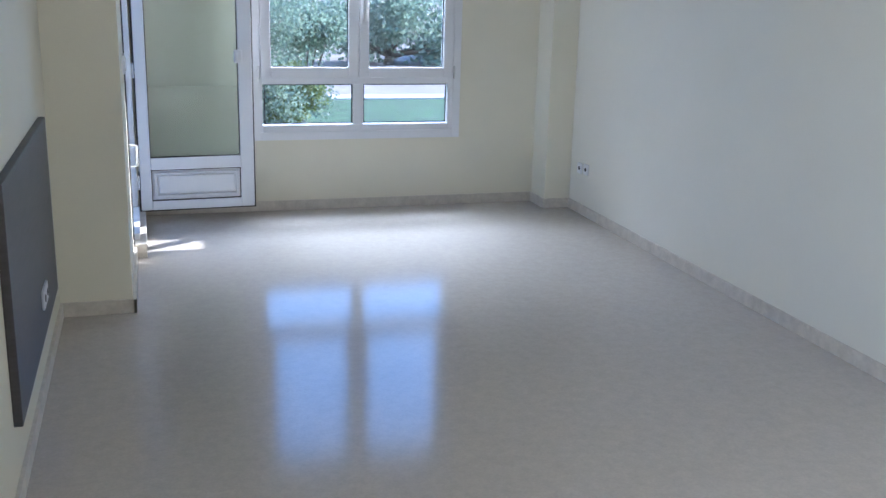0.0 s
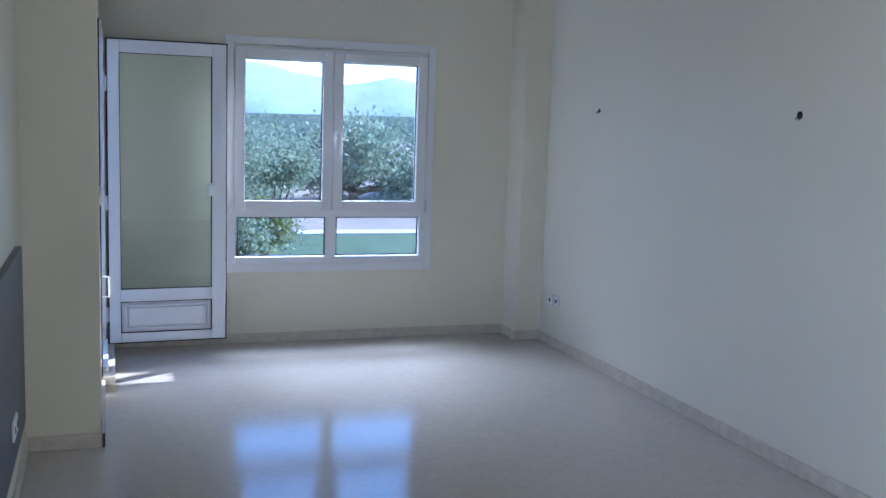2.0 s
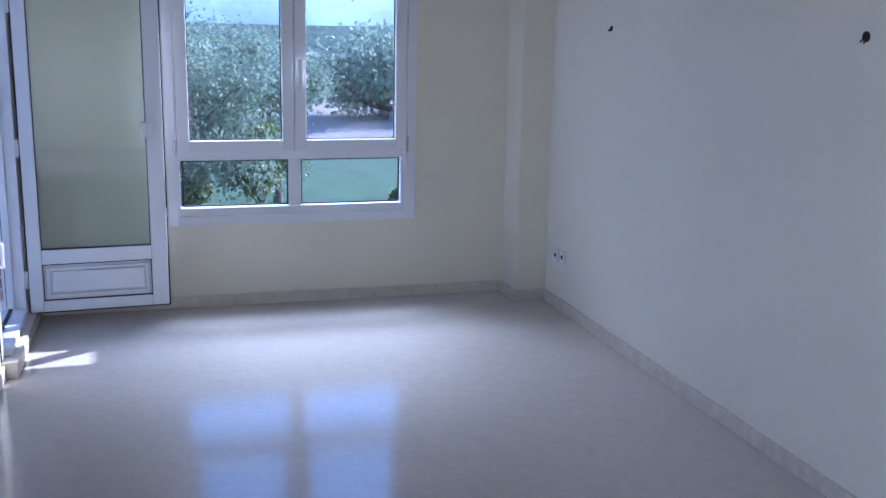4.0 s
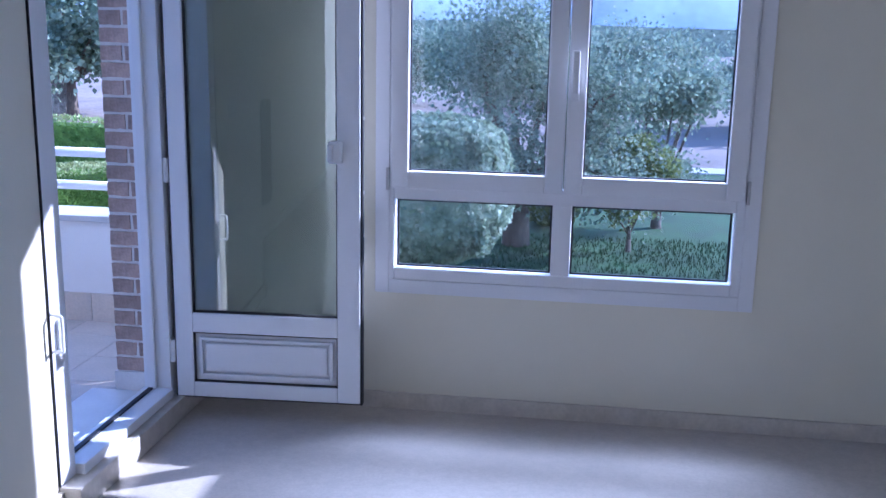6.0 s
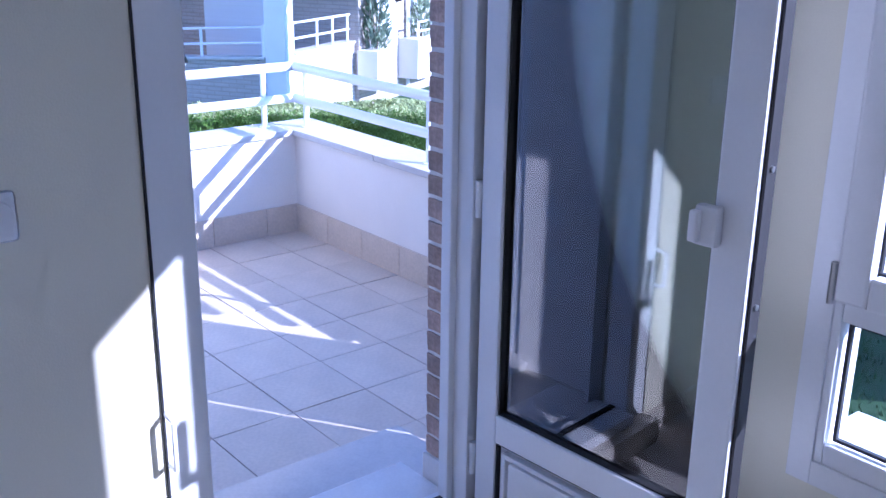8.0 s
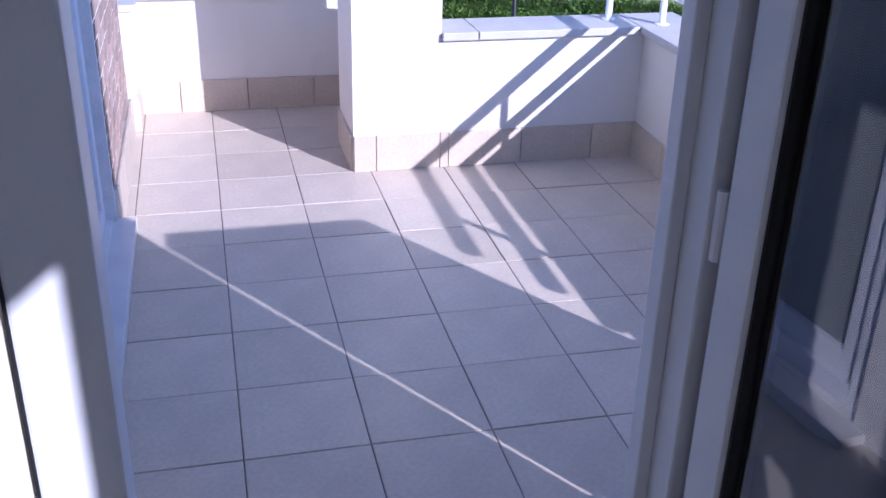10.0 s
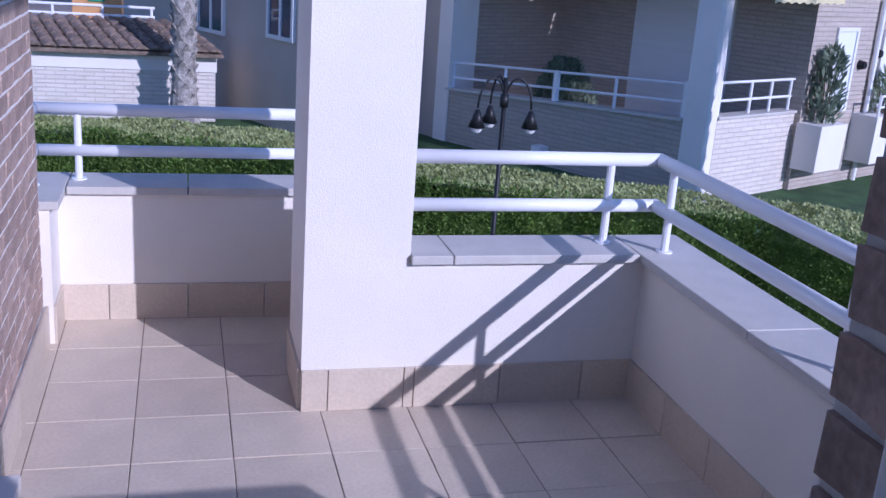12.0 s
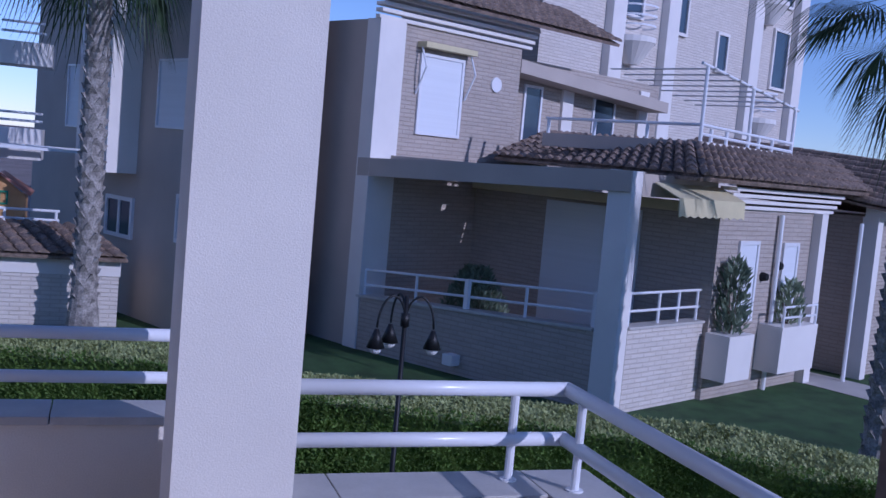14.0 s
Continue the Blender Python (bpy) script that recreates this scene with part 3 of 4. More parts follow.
def hedge(label, line, width, z0, z1, per_m2, size, m_side, m_top, seed):
    rnd = random.Random(seed)
    t = thing("hedge", label, "hedge")
    bm = bmesh.new()
    for (a, b) in zip(line, line[1:]):
        slab(bm, a, b, width * 0.9, z0, z1 - 0.13)
    part("core", bm, m_side, t)
    sp, sn, tp, tn = [], [], [], []
    for a, b in zip(line, line[1:]):
        d = Vector((b[0] - a[0], b[1] - a[1]))
        L = d.length
        d.normalize()
        n = Vector((-d.y, d.x))
        for i in range(int(L * (z1 - z0) * per_m2)):
            u, z = rnd.uniform(-0.1, L + 0.1), rnd.uniform(z0, z1)
            w = 0.03 * noise.noise((a[0] + u * 3, z * 3, seed))
            sp.append((a[0] + d.x * u - n.x * (0.03 + w), a[1] + d.y * u - n.y * (0.03 + w), z))
            sn.append((-n.x * 0.8, -n.y * 0.8, 0.7))
        for i in range(int(L * width * per_m2)):
            u, v = rnd.uniform(-0.1, L + 0.1), rnd.uniform(0, width)
            q = (a[0] + d.x * u + n.x * v, a[1] + d.y * u + n.y * v)
            tp.append((*q, z1 - 0.06 + 0.05 * noise.noise((q[0] * 1.5, q[1] * 1.5, seed))))
            tn.append((0, 0, 1.0))
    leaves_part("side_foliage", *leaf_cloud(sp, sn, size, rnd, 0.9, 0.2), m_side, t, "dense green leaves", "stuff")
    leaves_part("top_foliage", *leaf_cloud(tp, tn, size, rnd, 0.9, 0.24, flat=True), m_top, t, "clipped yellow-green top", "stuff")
    return t


SET["at"] = BALCONY
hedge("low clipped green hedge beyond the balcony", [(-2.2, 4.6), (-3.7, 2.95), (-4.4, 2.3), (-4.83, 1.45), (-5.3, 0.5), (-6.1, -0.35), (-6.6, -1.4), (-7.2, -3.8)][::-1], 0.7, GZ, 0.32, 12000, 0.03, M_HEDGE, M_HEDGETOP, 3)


SET["at"] = ROOM


def round_bush(label, c, r, h, n, size, material, seed, boxy=0.0):
    rnd = random.Random(seed)
    t = thing("bush", label, "bush")
    pts, nrm = [], []
    bm = bmesh.new()
    bmesh.ops.create_icosphere(bm, subdivisions=3, radius=1.0)
    e = 1 - 0.55 * boxy
    for v in bm.verts:
        k = 1 + 0.05 * noise.noise(v.co * 3 + Vector((seed, 0, 0)))
        v.co = Vector([math.copysign(abs(x) ** e, x) for x in v.co]) * k * 0.93
        v.co = Vector((c[0] + v.co.x * r[0], c[1] + v.co.y * r[1], c[2] + h / 2 + v.co.z * h / 2))
    part("core", bm, material, t)
    for i in range(n):
        a, z = rnd.uniform(0, 6.283), rnd.uniform(-1, 1)
        q = math.sqrt(max(0, 1 - z * z))
        u = Vector((q * math.cos(a), q * math.sin(a), z))
        k = 0.95 + 0.07 * noise.noise(u * 3 + Vector((seed, 0, 0)))
        s = Vector([math.copysign(abs(x) ** e, x) for x in u]) * k
        pts.append((c[0] + s.x * r[0], c[1] + s.y * r[1], c[2] + h / 2 + s.z * h / 2))
        nrm.append(tuple(u))
    leaves_part("foliage", *leaf_cloud(pts, nrm, size, rnd, flat=True), material, t, kind="stuff")
    return t


big_bush = round_bush("large flat-topped grey-green clipped bush on a short trunk", (-0.25, 5.6, GZ + 0.55), (1.2, 0.9), 1.38, 30000, 0.05, M_BUSH, 11, 0.95)
bm = bmesh.new()
rb = random.Random(12)
for k in range(9):
    a = k * 0.7
    b = Vector((-0.0 + 0.2 * math.cos(a), 5.45 + 0.14 * math.sin(a), GZ - 0.05))
    e = Vector((-0.1 + 0.55 * math.cos(a), 5.55 + 0.4 * math.sin(a), GZ + 0.75))
    mid = b.lerp(e, 0.5) + Vector((rb.uniform(-0.07, 0.07), rb.uniform(-0.07, 0.07), 0))
    tube(bm, b, mid, 0.07, 8, 0.05)
    tube(bm, mid, e, 0.052, 8, 0.035)
part("trunk", bm, M_BARK, big_bush, smooth=True)
bm = bmesh.new()
bmesh.ops.create_cone(bm, cap_ends=True, segments=32, radius1=0.75, radius2=0.5, depth=0.05, matrix=Matrix.Translation((0.0, 5.4, GZ + 0.02)))
tagged(part("soil_bed", bm, M_SOIL), "round bed of bare brown soil under the bush", "soil bed", kind="structure")


def tree(label, at, trunk_h, crown_r, crown_h, n, size, material, seed, lean=0.0, trunk_r=0.12):
    rnd = random.Random(seed)
    t = thing("tree", label, "tree", m=pose(*at))
    bm = bmesh.new()
    top = Vector((lean, 0, trunk_h))
    tube(bm, (0, 0, -0.2), top * 0.55, trunk_r, 10, trunk_r * 0.8)
    tube(bm, top * 0.5, top, trunk_r * 0.8, 9, trunk_r * 0.55)
    hubs = []
    for i in range(9):
        a = i * 2.4 + rnd.uniform(-0.3, 0.3)
        rr = crown_r * rnd.uniform(0.35, 0.8)
        e = top + Vector((math.cos(a) * rr, math.sin(a) * rr, crown_h * rnd.uniform(0.1, 0.75)))
        tube(bm, top * rnd.uniform(0.7, 1.0), e, trunk_r * 0.38, 6, trunk_r * 0.1)
        hubs.append(e)
    hubs.append(top + Vector((0, 0, crown_h * 0.85)))
    for e in list(hubs):
        for k in range(4):
            f = e + Vector((rnd.uniform(-1, 1), rnd.uniform(-1, 1), rnd.uniform(-0.5, 0.9))) * crown_r * 0.34
            tube(bm, e, f, trunk_r * 0.1, 5, trunk_r * 0.03)
            hubs.append(f)
    part("trunk", bm, M_BARK, t, smooth=True)
    pts, nrm = [], []
    for i in range(n):
        h = rnd.choice(hubs)
        g = Vector((rnd.gauss(0, 1), rnd.gauss(0, 1), rnd.gauss(0, 0.8))) * crown_r * 0.17
        pts.append(tuple(h + g))
        nrm.append(tuple(g.normalized() if g.length > 0 else g))
    leaves_part("crown", *leaf_cloud(pts, nrm, size, rnd, 0.9), material, t, kind="stuff")
    return t


tree("broad leafy garden tree behind the clipped bush", (0.8, 8.8, GZ), 0.85, 1.5, 2.0, 34000, 0.05, M_TREE, 21, trunk_r=0.2)
tree("loose blue-green tree at the lawn edge", (2.7, 10.4, GZ), 0.4, 0.85, 2.2, 9000, 0.055, M_TREE, 22, trunk_r=0.09)
tree("small yellow-green shrub tree at the lawn edge", (2.25, 8.7, GZ), 0.3, 0.5, 1.2, 5000, 0.05, M_YELLOWBUSH, 23, trunk_r=0.04)
tree("dark tree behind the meadow", (8.0, 26.0, GZ), 0.3, 2.5, 1.9, 14000, 0.13, M_TREE, 24, trunk_r=0.22)
tree("dark tree behind the meadow", (13.5, 30.0, GZ), 0.3, 2.5, 1.9, 14000, 0.13, M_TREE, 25, trunk_r=0.22)
tree("dark tree behind the meadow", (3.5, 34.0, GZ), 0.3, 2.5, 1.9, 14000, 0.13, M_TREE, 26, trunk_r=0.22)
tree("dark tree behind the meadow", (-6.0, 31.0, GZ), 0.3, 2.5, 1.9, 14000, 0.13, M_TREE, 27, trunk_r=0.22)
tree("round green tree beside the dry meadow", (-13.5, 24.0, GZ), 1.2, 2.6, 3.0, 9000, 0.18, M_TREE, 28, trunk_r=0.2)
for x, y, r, seed in ((4.6, 8.9, 0.28, 31), (5.4, 9.2, 0.35, 32), (1.2, 10.3, 0.4, 33)):
    round_bush("small pale tuft at the edge of the lawn", (x, y, GZ), (r, r), r * 1.6, 900, 0.09, M_YELLOWBUSH, seed)

# hills and far greenery
def ridge(name, label, material, y, h, seed, x0=-900, x1=900, step=20, depth=200):
    bm = bmesh.new()
    prev = None
    for i in range(int((x1 - x0) / step) + 1):
        x = x0 + i * step
        z = h * (0.55 + 0.45 * noise.noise((x * 0.006, seed, 0.3)) + 0.12 * noise.noise((x * 0.03, seed, 4.0)))
        row = [bm.verts.new((x, y, GZ - 1)), bm.verts.new((x, y + depth * 0.4, z)), bm.verts.new((x, y + depth, GZ - 1))]
        if prev:
            for k in range(2):
                bm.faces.new((prev[k], row[k], row[k + 1], prev[k + 1]))
        prev = row
    return tagged(part(name, bm, material, smooth=True), label, "backdrop", kind="structure")


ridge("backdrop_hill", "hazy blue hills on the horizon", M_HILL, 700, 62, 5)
ridge("backdrop_woods", "dark line of far woods", M_TREE, 110, 4.5, 9, -300, 300, 2.0, 12)

# ---------- the neighbouring house across the hedge ----------
# local frame: x out of its garden side, y along that side, z up
HM = pose(-10.2, 5.2, -0.18, 0, 0, 26.2)
SET["at"] = BALCONY
house = thing("house", "pale brick house with terraces, tiled roofs and white railings", "house", m=HM)


def hbox(name, material, *dims, bev=0.0, label="", parent=None):
    return boxes(name, material, parent or house, *dims, bev=bev, label=label)


def hslab(name, material, p, q, thick, z0, z1, label="", z0b=None, z1b=None):
    bm = bmesh.new()
    slab(bm, p, q, thick, z0, z1, z0b, z1b)
    return part(name, bm, material, house, label)


LP = (-4.42, -0.38)
G0 = -1.6
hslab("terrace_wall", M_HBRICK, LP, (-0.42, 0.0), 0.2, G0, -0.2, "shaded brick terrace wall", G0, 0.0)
hslab("coping", M_COPING, (LP[0] + 0.01, LP[1] - 0.035), (-0.42, -0.035), 0.27, -0.2, -0.165, "", 0.0, 0.035)
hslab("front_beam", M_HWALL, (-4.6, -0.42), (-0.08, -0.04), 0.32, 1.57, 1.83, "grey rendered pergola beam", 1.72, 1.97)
hbox("corner_post", M_HWHITE, (-0.42, -0.08, 0.0, 0.22, G0, 1.97), bev=0.01)
hbox("side_parapet", M_PALEBRICK, (-0.25, -0.08, 0.22, 1.95, G0, 0.06))
hbox("coping", M_COPING, (-0.28, -0.05, 0.22, 1.95, 0.06, 0.095), bev=0.004)
hbox("terrace_floor", M_TILE, (-4.42, -0.25, 0.15, 1.95, -0.9, -0.75))
hbox("porch_wall", M_HBRICK, (-4.6, -4.42, -0.36, 2.66, G0, 3.84), label="pale brick upper wall with a shuttered window")
hbox("porch_back", M_HBRICK, (-4.42, 0.0, 1.95, 2.1, G0, 1.62))
hbox("roller_shutter", M_SHUTTER, (-2.9, -1.2, 1.91, 1.948, -0.75, 1.45), label="closed pale roller shutter")
hbox("garden_wall", M_HBRICK, (-0.2, 0.0, 2.1, 4.75, G0, 1.6), label="pale brick garden front")
hbox("side_beam", M_HWALL, (-0.4, -0.08, 0.22, 1.95, 1.68, 1.95))
for i in range(5):
    hbox("porch_slat", M_HWALL, (-4.42 + i * 0.86, -3.86 + i * 0.86, 1.35, 1.85, 1.86, 1.9))
hbox("porch_canopy", M_HWALL, (-4.42, -0.2, 0.0, 1.35, 1.82, 1.9), (-4.42, -0.2, 1.85, 1.95, 1.82, 1.9), label="grey slatted porch canopy")
hbox("porch_awning", M_AWNING, (-4.3, -0.5, 1.72, 1.9, 1.5, 1.64), bev=0.02, label="rolled beige porch awning")
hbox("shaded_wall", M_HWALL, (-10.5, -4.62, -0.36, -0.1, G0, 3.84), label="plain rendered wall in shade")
hbox("pilaster", M_HWHITE, (-4.65, -4.36, -0.4, 0.1, G0, 3.84), label="white rendered corner pilaster")
hbox("wing_wall", M_HBRICK, (-5.15, -4.92, 2.75, 7.6, 1.6, 3.76))
hbox("return_wall", M_HBRICK, (-4.92, -4.42, 2.66, 2.75, 1.6, 3.84))


def house_window(n, s0, s1, z0, z1, pane_mat, fr=0.05, parent=None):
    bm = bmesh.new()
    box(bm, n, n + 0.035, s0 - fr, s0, z0 - fr, z1 + fr)
    box(bm, n, n + 0.035, s1, s1 + fr, z0 - fr, z1 + fr)
    box(bm, n, n + 0.035, s0, s1, z0 - fr, z0)
    box(bm, n, n + 0.035, s0, s1, z1, z1 + fr)
    w = part("window", bm, M_PVC, house)
    boxes("pane", pane_mat, w, (n, n + 0.015, s0, s1, z0, z1))
    return w


house_window(-4.415, 0.52, 1.36, 2.3, 3.42, M_SHUTTER, 0.05)
hbox("awning_box", M_AWNING, (-4.42, -4.22, 0.4, 1.5, 3.54, 3.62), label="rolled window awning")
for s in (0.42, 1.47):
    bm = bmesh.new()
    tube(bm, (-4.34, s, 3.57), (-4.2, s, 3.25), 0.016, 6)
    tube(bm, (-4.2, s, 3.25), (-4.4, s, 2.85), 0.016, 6)
    part("awning_arm", bm, M_RAIL, house)
bm = bmesh.new()
tube(bm, (-4.43, 2.18, 3.18), (-4.39, 2.18, 3.18), 0.12, 24)
part("wall_plaque", bm, M_SOCKET, house, "round white wall plaque")
for s0, s1, z1 in ((2.55, 3.0, 1.12), (3.82, 4.2, 1.1), (7.1, 7.4, 1.05), (7.9, 8.2, 1.05)):
    house_window(0.0 if s1 < 5 else 0.31, s0, s1, 0.1, z1, M_SHUTTER if s1 < 5 else M_BLUEGLASS)
for s, z in ((3.25, 0.75), (3.65, 0.9), (7.65, 0.7)):
    bm = bmesh.new()
    tube(bm, (0.0 if s < 5 else 0.3, s, z - 0.08), (0.09 if s < 5 else 0.39, s, z - 0.08), 0.07, 12, 0.05)
    part("wall_lamp", bm, M_IRON, house, "dark round wall lamp")
for s0, s1 in ((3.5, 3.9), (5.5, 6.1)):
    house_window(-4.92, s0, s1, 2.3, 3.29, M_BLUEGLASS, 0.05)
for s in (4.5, 6.9):
    hbox("pilaster", M_HWHITE, (-4.92, -4.86, s, s + 0.3, 2.2, 3.6))


def cornice(n, s0, s1, z0, z1, k=4):
    h = (z1 - z0) / k
    for i in range(k):
        hbox("cornice_band", M_HWHITE, (n - 0.05, n + 0.05 + 0.05 * i, s0, s1, z0 + i * h, z0 + (i + 0.6) * h), bev=0.006)


cornice(0.0, 1.95, 5.2, 1.6, 1.92)
cornice(-4.42, -0.42, 2.95, 3.84, 4.2)
cornice(0.3, 6.1, 10.2, 1.55, 1.8, 3)


def tiled_roof(p00, p10, p11, p01, nu, label="", parent=None):
    """A slope of barrel tiles: p00 to p10 is the eave, p01 to p11 the top."""
    p00, p10, p11, p01 = (Vector(v) for v in (p00, p10, p11, p01))
    verts, faces = [], []
    slope = ((p01 + p11) / 2 - (p00 + p10) / 2).length
    nv = max(2, int(slope / 0.2))
    up = (p10 - p00).cross(p01 - p00).normalized()
    if up.z < 0:
        up = -up

    def at(u, v):
        return (p00.lerp(p10, u)).lerp(p01.lerp(p11, u), v)

    for i in range(nu):
        for j in range(nv):
            ring = []
            for v, lift in ((j / nv - 0.02, 0.035), ((j + 1) / nv + 0.05, 0.0)):
                row = []
                for k in range(6):
                    f = k / 5
                    u = (i + 0.04 + 0.92 * f) / nu
                    hgt = math.sin(f * math.pi) * 0.055 + lift
                    row.append(len(verts))
                    verts.append(tuple(at(u, v) + up * hgt))
                ring.append(row)
            for k in range(5):
                faces.append((ring[0][k], ring[0][k + 1], ring[1][k + 1], ring[1][k]))
            faces.append(tuple(ring[0]))
    me = bpy.data.meshes.new("roof")
    me.from_pydata(verts, [], faces)
    me.materials.append(M_ROOF)
    ob = new("roof", me)
    ob.parent = parent or house
    tagged(ob, label=label or "weathered barrel tiles", kind="stuff")
    bm = bmesh.new()
    vs = [bm.verts.new(v - up * 0.02) for v in (p00, p10, p11, p01)] + [bm.verts.new(v - up * 0.07) for v in (p00, p10, p11, p01)]
    for f in ((0, 1, 2, 3), (7, 6, 5, 4), (0, 4, 5, 1), (1, 5, 6, 2), (2, 6, 7, 3), (3, 7, 4, 0)):
        bm.faces.new([vs[k] for k in f])
    part("roof_board", bm, M_ROOF, parent or house)


tiled_roof((-4.2, 2.05, 2.04), (0.35, 0.75, 1.98), (-0.3, 1.6, 2.38), (-4.32, 3.43, 2.5), 20)
tiled_roof((0.35, 0.75, 1.98), (0.35, 5.75, 1.98), (-0.3, 5.75, 2.4), (-0.3, 1.6, 2.38), 26)
tiled_roof((-3.95, -0.4, 4.21), (-3.95, 4.8, 4.21), (-5.3, 4.8, 4.83), (-5.3, -0.4, 4.83), 26)
tiled_roof((0.75, 5.7, 1.75), (0.75, 6.7, 2.45), (-3.0, 6.7, 2.75), (-3.0, 5.0, 2.3), 8)
tiled_roof((0.75, 6.7, 2.45), (0.75, 8.2, 1.65), (-3.0, 8.2, 1.75), (-3.0, 6.7, 2.75), 9)
hbox("gable_wall", M_HWHITE, (0.2, 0.45, 5.95, 6.15, G0, 1.6), (0.2, 0.45, 7.0, 7.2, G0, 1.6), (0.25, 0.6, 5.9, 7.9, 1.6, 1.8))
bm = bmesh.new()
vs = [bm.verts.new(p) for p in ((0.5, 5.9, 1.8), (0.5, 7.9, 1.75), (0.5, 6.75, 2.45), (0.35, 5.9, 1.8), (0.35, 7.9, 1.75), (0.35, 6.75, 2.45))]
for f in ((0, 1, 2), (5, 4, 3), (0, 3, 4, 1), (1, 4, 5, 2), (2, 5, 3, 0)):
    bm.faces.new([vs[k] for k in f])
part("gable", bm, M_HWHITE, house)
hbox("entrance_recess", M_HWALL, (-1.2, -1.0, 5.05, 6.0, G0, 1.6))
hbox("far_wing", M_HBRICK, (-3.0, 0.3, 6.1, 12.0, G0, 1.6))
tiled_roof((0.6, 8.2, 1.7), (0.6, 12.2, 1.7), (-2.0, 12.2, 2.6), (-2.0, 8.2, 2.6), 18)
hbox("upper_terrace_parapet", M_HWALL, (-3.0, -0.3, 1.78, 1.9, 2.25, 2.44))
hbox("upper_terrace_parapet", M_HWHITE, (-0.42, -0.3, 1.9, 4.5, 2.1, 2.44))
hbox("upper_terrace_floor", M_HWALL, (-4.92, -0.42, 2.6, 4.3, 2.0, 2.2))


def hrail(label, runs, posts, r=0.018):
    for a, b in runs:
        bm = bmesh.new()
        tube(bm, a, b, r, 8)
        part("rail", bm, M_RAIL, house)
    for a, b in posts:
        bm = bmesh.new()
        tube(bm, a, b, r * 1.2, 8)
        part("rail_post", bm, M_RAIL, house)


def along(p, q, f, z):
    return (p[0] + (q[0] - p[0]) * f, p[1] + (q[1] - p[1]) * f, z)


fa, fb = (LP[0] - 0.02, LP[1] + 0.08), (-0.47, 0.08)
hrail("", [(along(fa, fb, 0, z - 0.24), along(fa, fb, 1, z)) for z in (0.22, 0.44)], [(along(fa, fb, f, -0.2 + 0.2 * f), along(fa, fb, f, 0.2 + 0.24 * f)) for f in (0.02, 0.27, 0.74)])
for d in ((-0.5, -0.44, 0.04, 0.1, 0.03, 0.47), (-2.48, -2.41, -0.16, -0.1, -0.1, 0.34), (-0.19, -0.13, 0.24, 0.31, 0.095, 0.52)):
    hbox("rail_panel", M_RAIL, d)
hrail("", [((-0.16, 0.3, z), (-0.16, 1.95, z)) for z in (0.27, 0.49)], [((-0.16, s, 0.09), (-0.16, s, 0.49)) for s in (0.97, 1.42, 1.87)])
hrail("", [((-3.0, 1.84, 2.66), (-0.36, 1.84, 2.66)), ((-0.36, 1.84, 2.66), (-0.36, 4.4, 2.6)), ((-0.36, 1.84, 2.54), (-0.36, 4.4, 2.48)), ((-0.36, 1.7, 3.45), (-0.36, 4.5, 3.1))],
      [((-0.36, s, 2.44), (-0.36, s, 3.44 - (s - 1.7) * 0.125)) for s in (1.84, 3.1, 4.4)] + [((-0.36, s, 2.44), (-0.36, s, 2.62)) for s in (2.1, 2.5, 3.4, 3.8)] + [((n, 1.84, 2.44), (n, 1.84, 2.66)) for n in (-1.2, -2.1, -2.95)], 0.022)
for i in range(8):
    hbox("pergola_slat", M_HWHITE, (-2.0, -0.3, 1.95 + i * 0.33, 2.01 + i * 0.33, 3.4 - i * 0.04, 3.415 - i * 0.04))
bm = bmesh.new()
slab(bm, (-4.4, 2.75), (-4.4, 7.2), 0.5, 3.45, 3.67, 3.2, 3.4)
part("terrace_awning", bm, M_HWALL, house, "folded beige terrace awning")
# side awning with a scalloped edge
bm = bmesh.new()
n = 18
top = [bm.verts.new((-0.05, 0.42 + 1.55 * i / n, 1.86)) for i in range(n + 1)]
mid = [bm.verts.new((0.32, 0.42 + 1.55 * i / n, 1.7)) for i in range(n + 1)]
low = [bm.verts.new((0.33, 0.42 + 1.55 * i / n, 1.47 + 0.025 * (i % 2))) for i in range(n + 1)]
for a, b in ((top, mid), (mid, low)):
    for i in range(n):
        bm.faces.new((a[i], a[i + 1], b[i + 1], b[i]))
aw = part("awning", bm, M_AWNING, house, "yellow striped awning with a scalloped edge")
aw.modifiers.new("thickness", "SOLIDIFY").thickness = 0.012
# down pipes
for s, z0 in ((3.55, 1.55), (5.5, 1.5), (7.6, 1.5)):
    bm = bmesh.new()
    k = 0.06 if s < 5.2 else 0.38
    tube(bm, (k, s, G0), (k, s, z0), 0.035, 8)
    part("down_pipe", bm, M_RAIL, house, "white down pipe")
hbox("pier", M_HWHITE, (-0.1, 0.14, 4.65, 4.85, G0, 1.6))
# planters
for n0, n1, s0, s1, zt in ((0.0, 0.36, 1.9, 2.55, -0.05), (0.0, 0.38, 3.3, 4.4, 0.0)):
    bm = bmesh.new()
    vs = [bm.verts.new(p) for p in ((n0, s0, -0.66), (n1 * 0.96, s0 + 0.01, -0.66), (n1 * 0.96, s1 - 0.01, -0.66), (n0, s1, -0.66), (n0, s0, zt), (n1, s0, zt), (n1, s1, zt), (n0, s1, zt))]
    for f in ((3, 2, 1, 0), (4, 5, 6, 7), (0, 1, 5, 4), (1, 2, 6, 5), (2, 3, 7, 6), (3, 0, 4, 7)):
        bm.faces.new([vs[k] for k in f])
    part("planter_box", bm, M_HWHITE, house, "white concrete planter box")
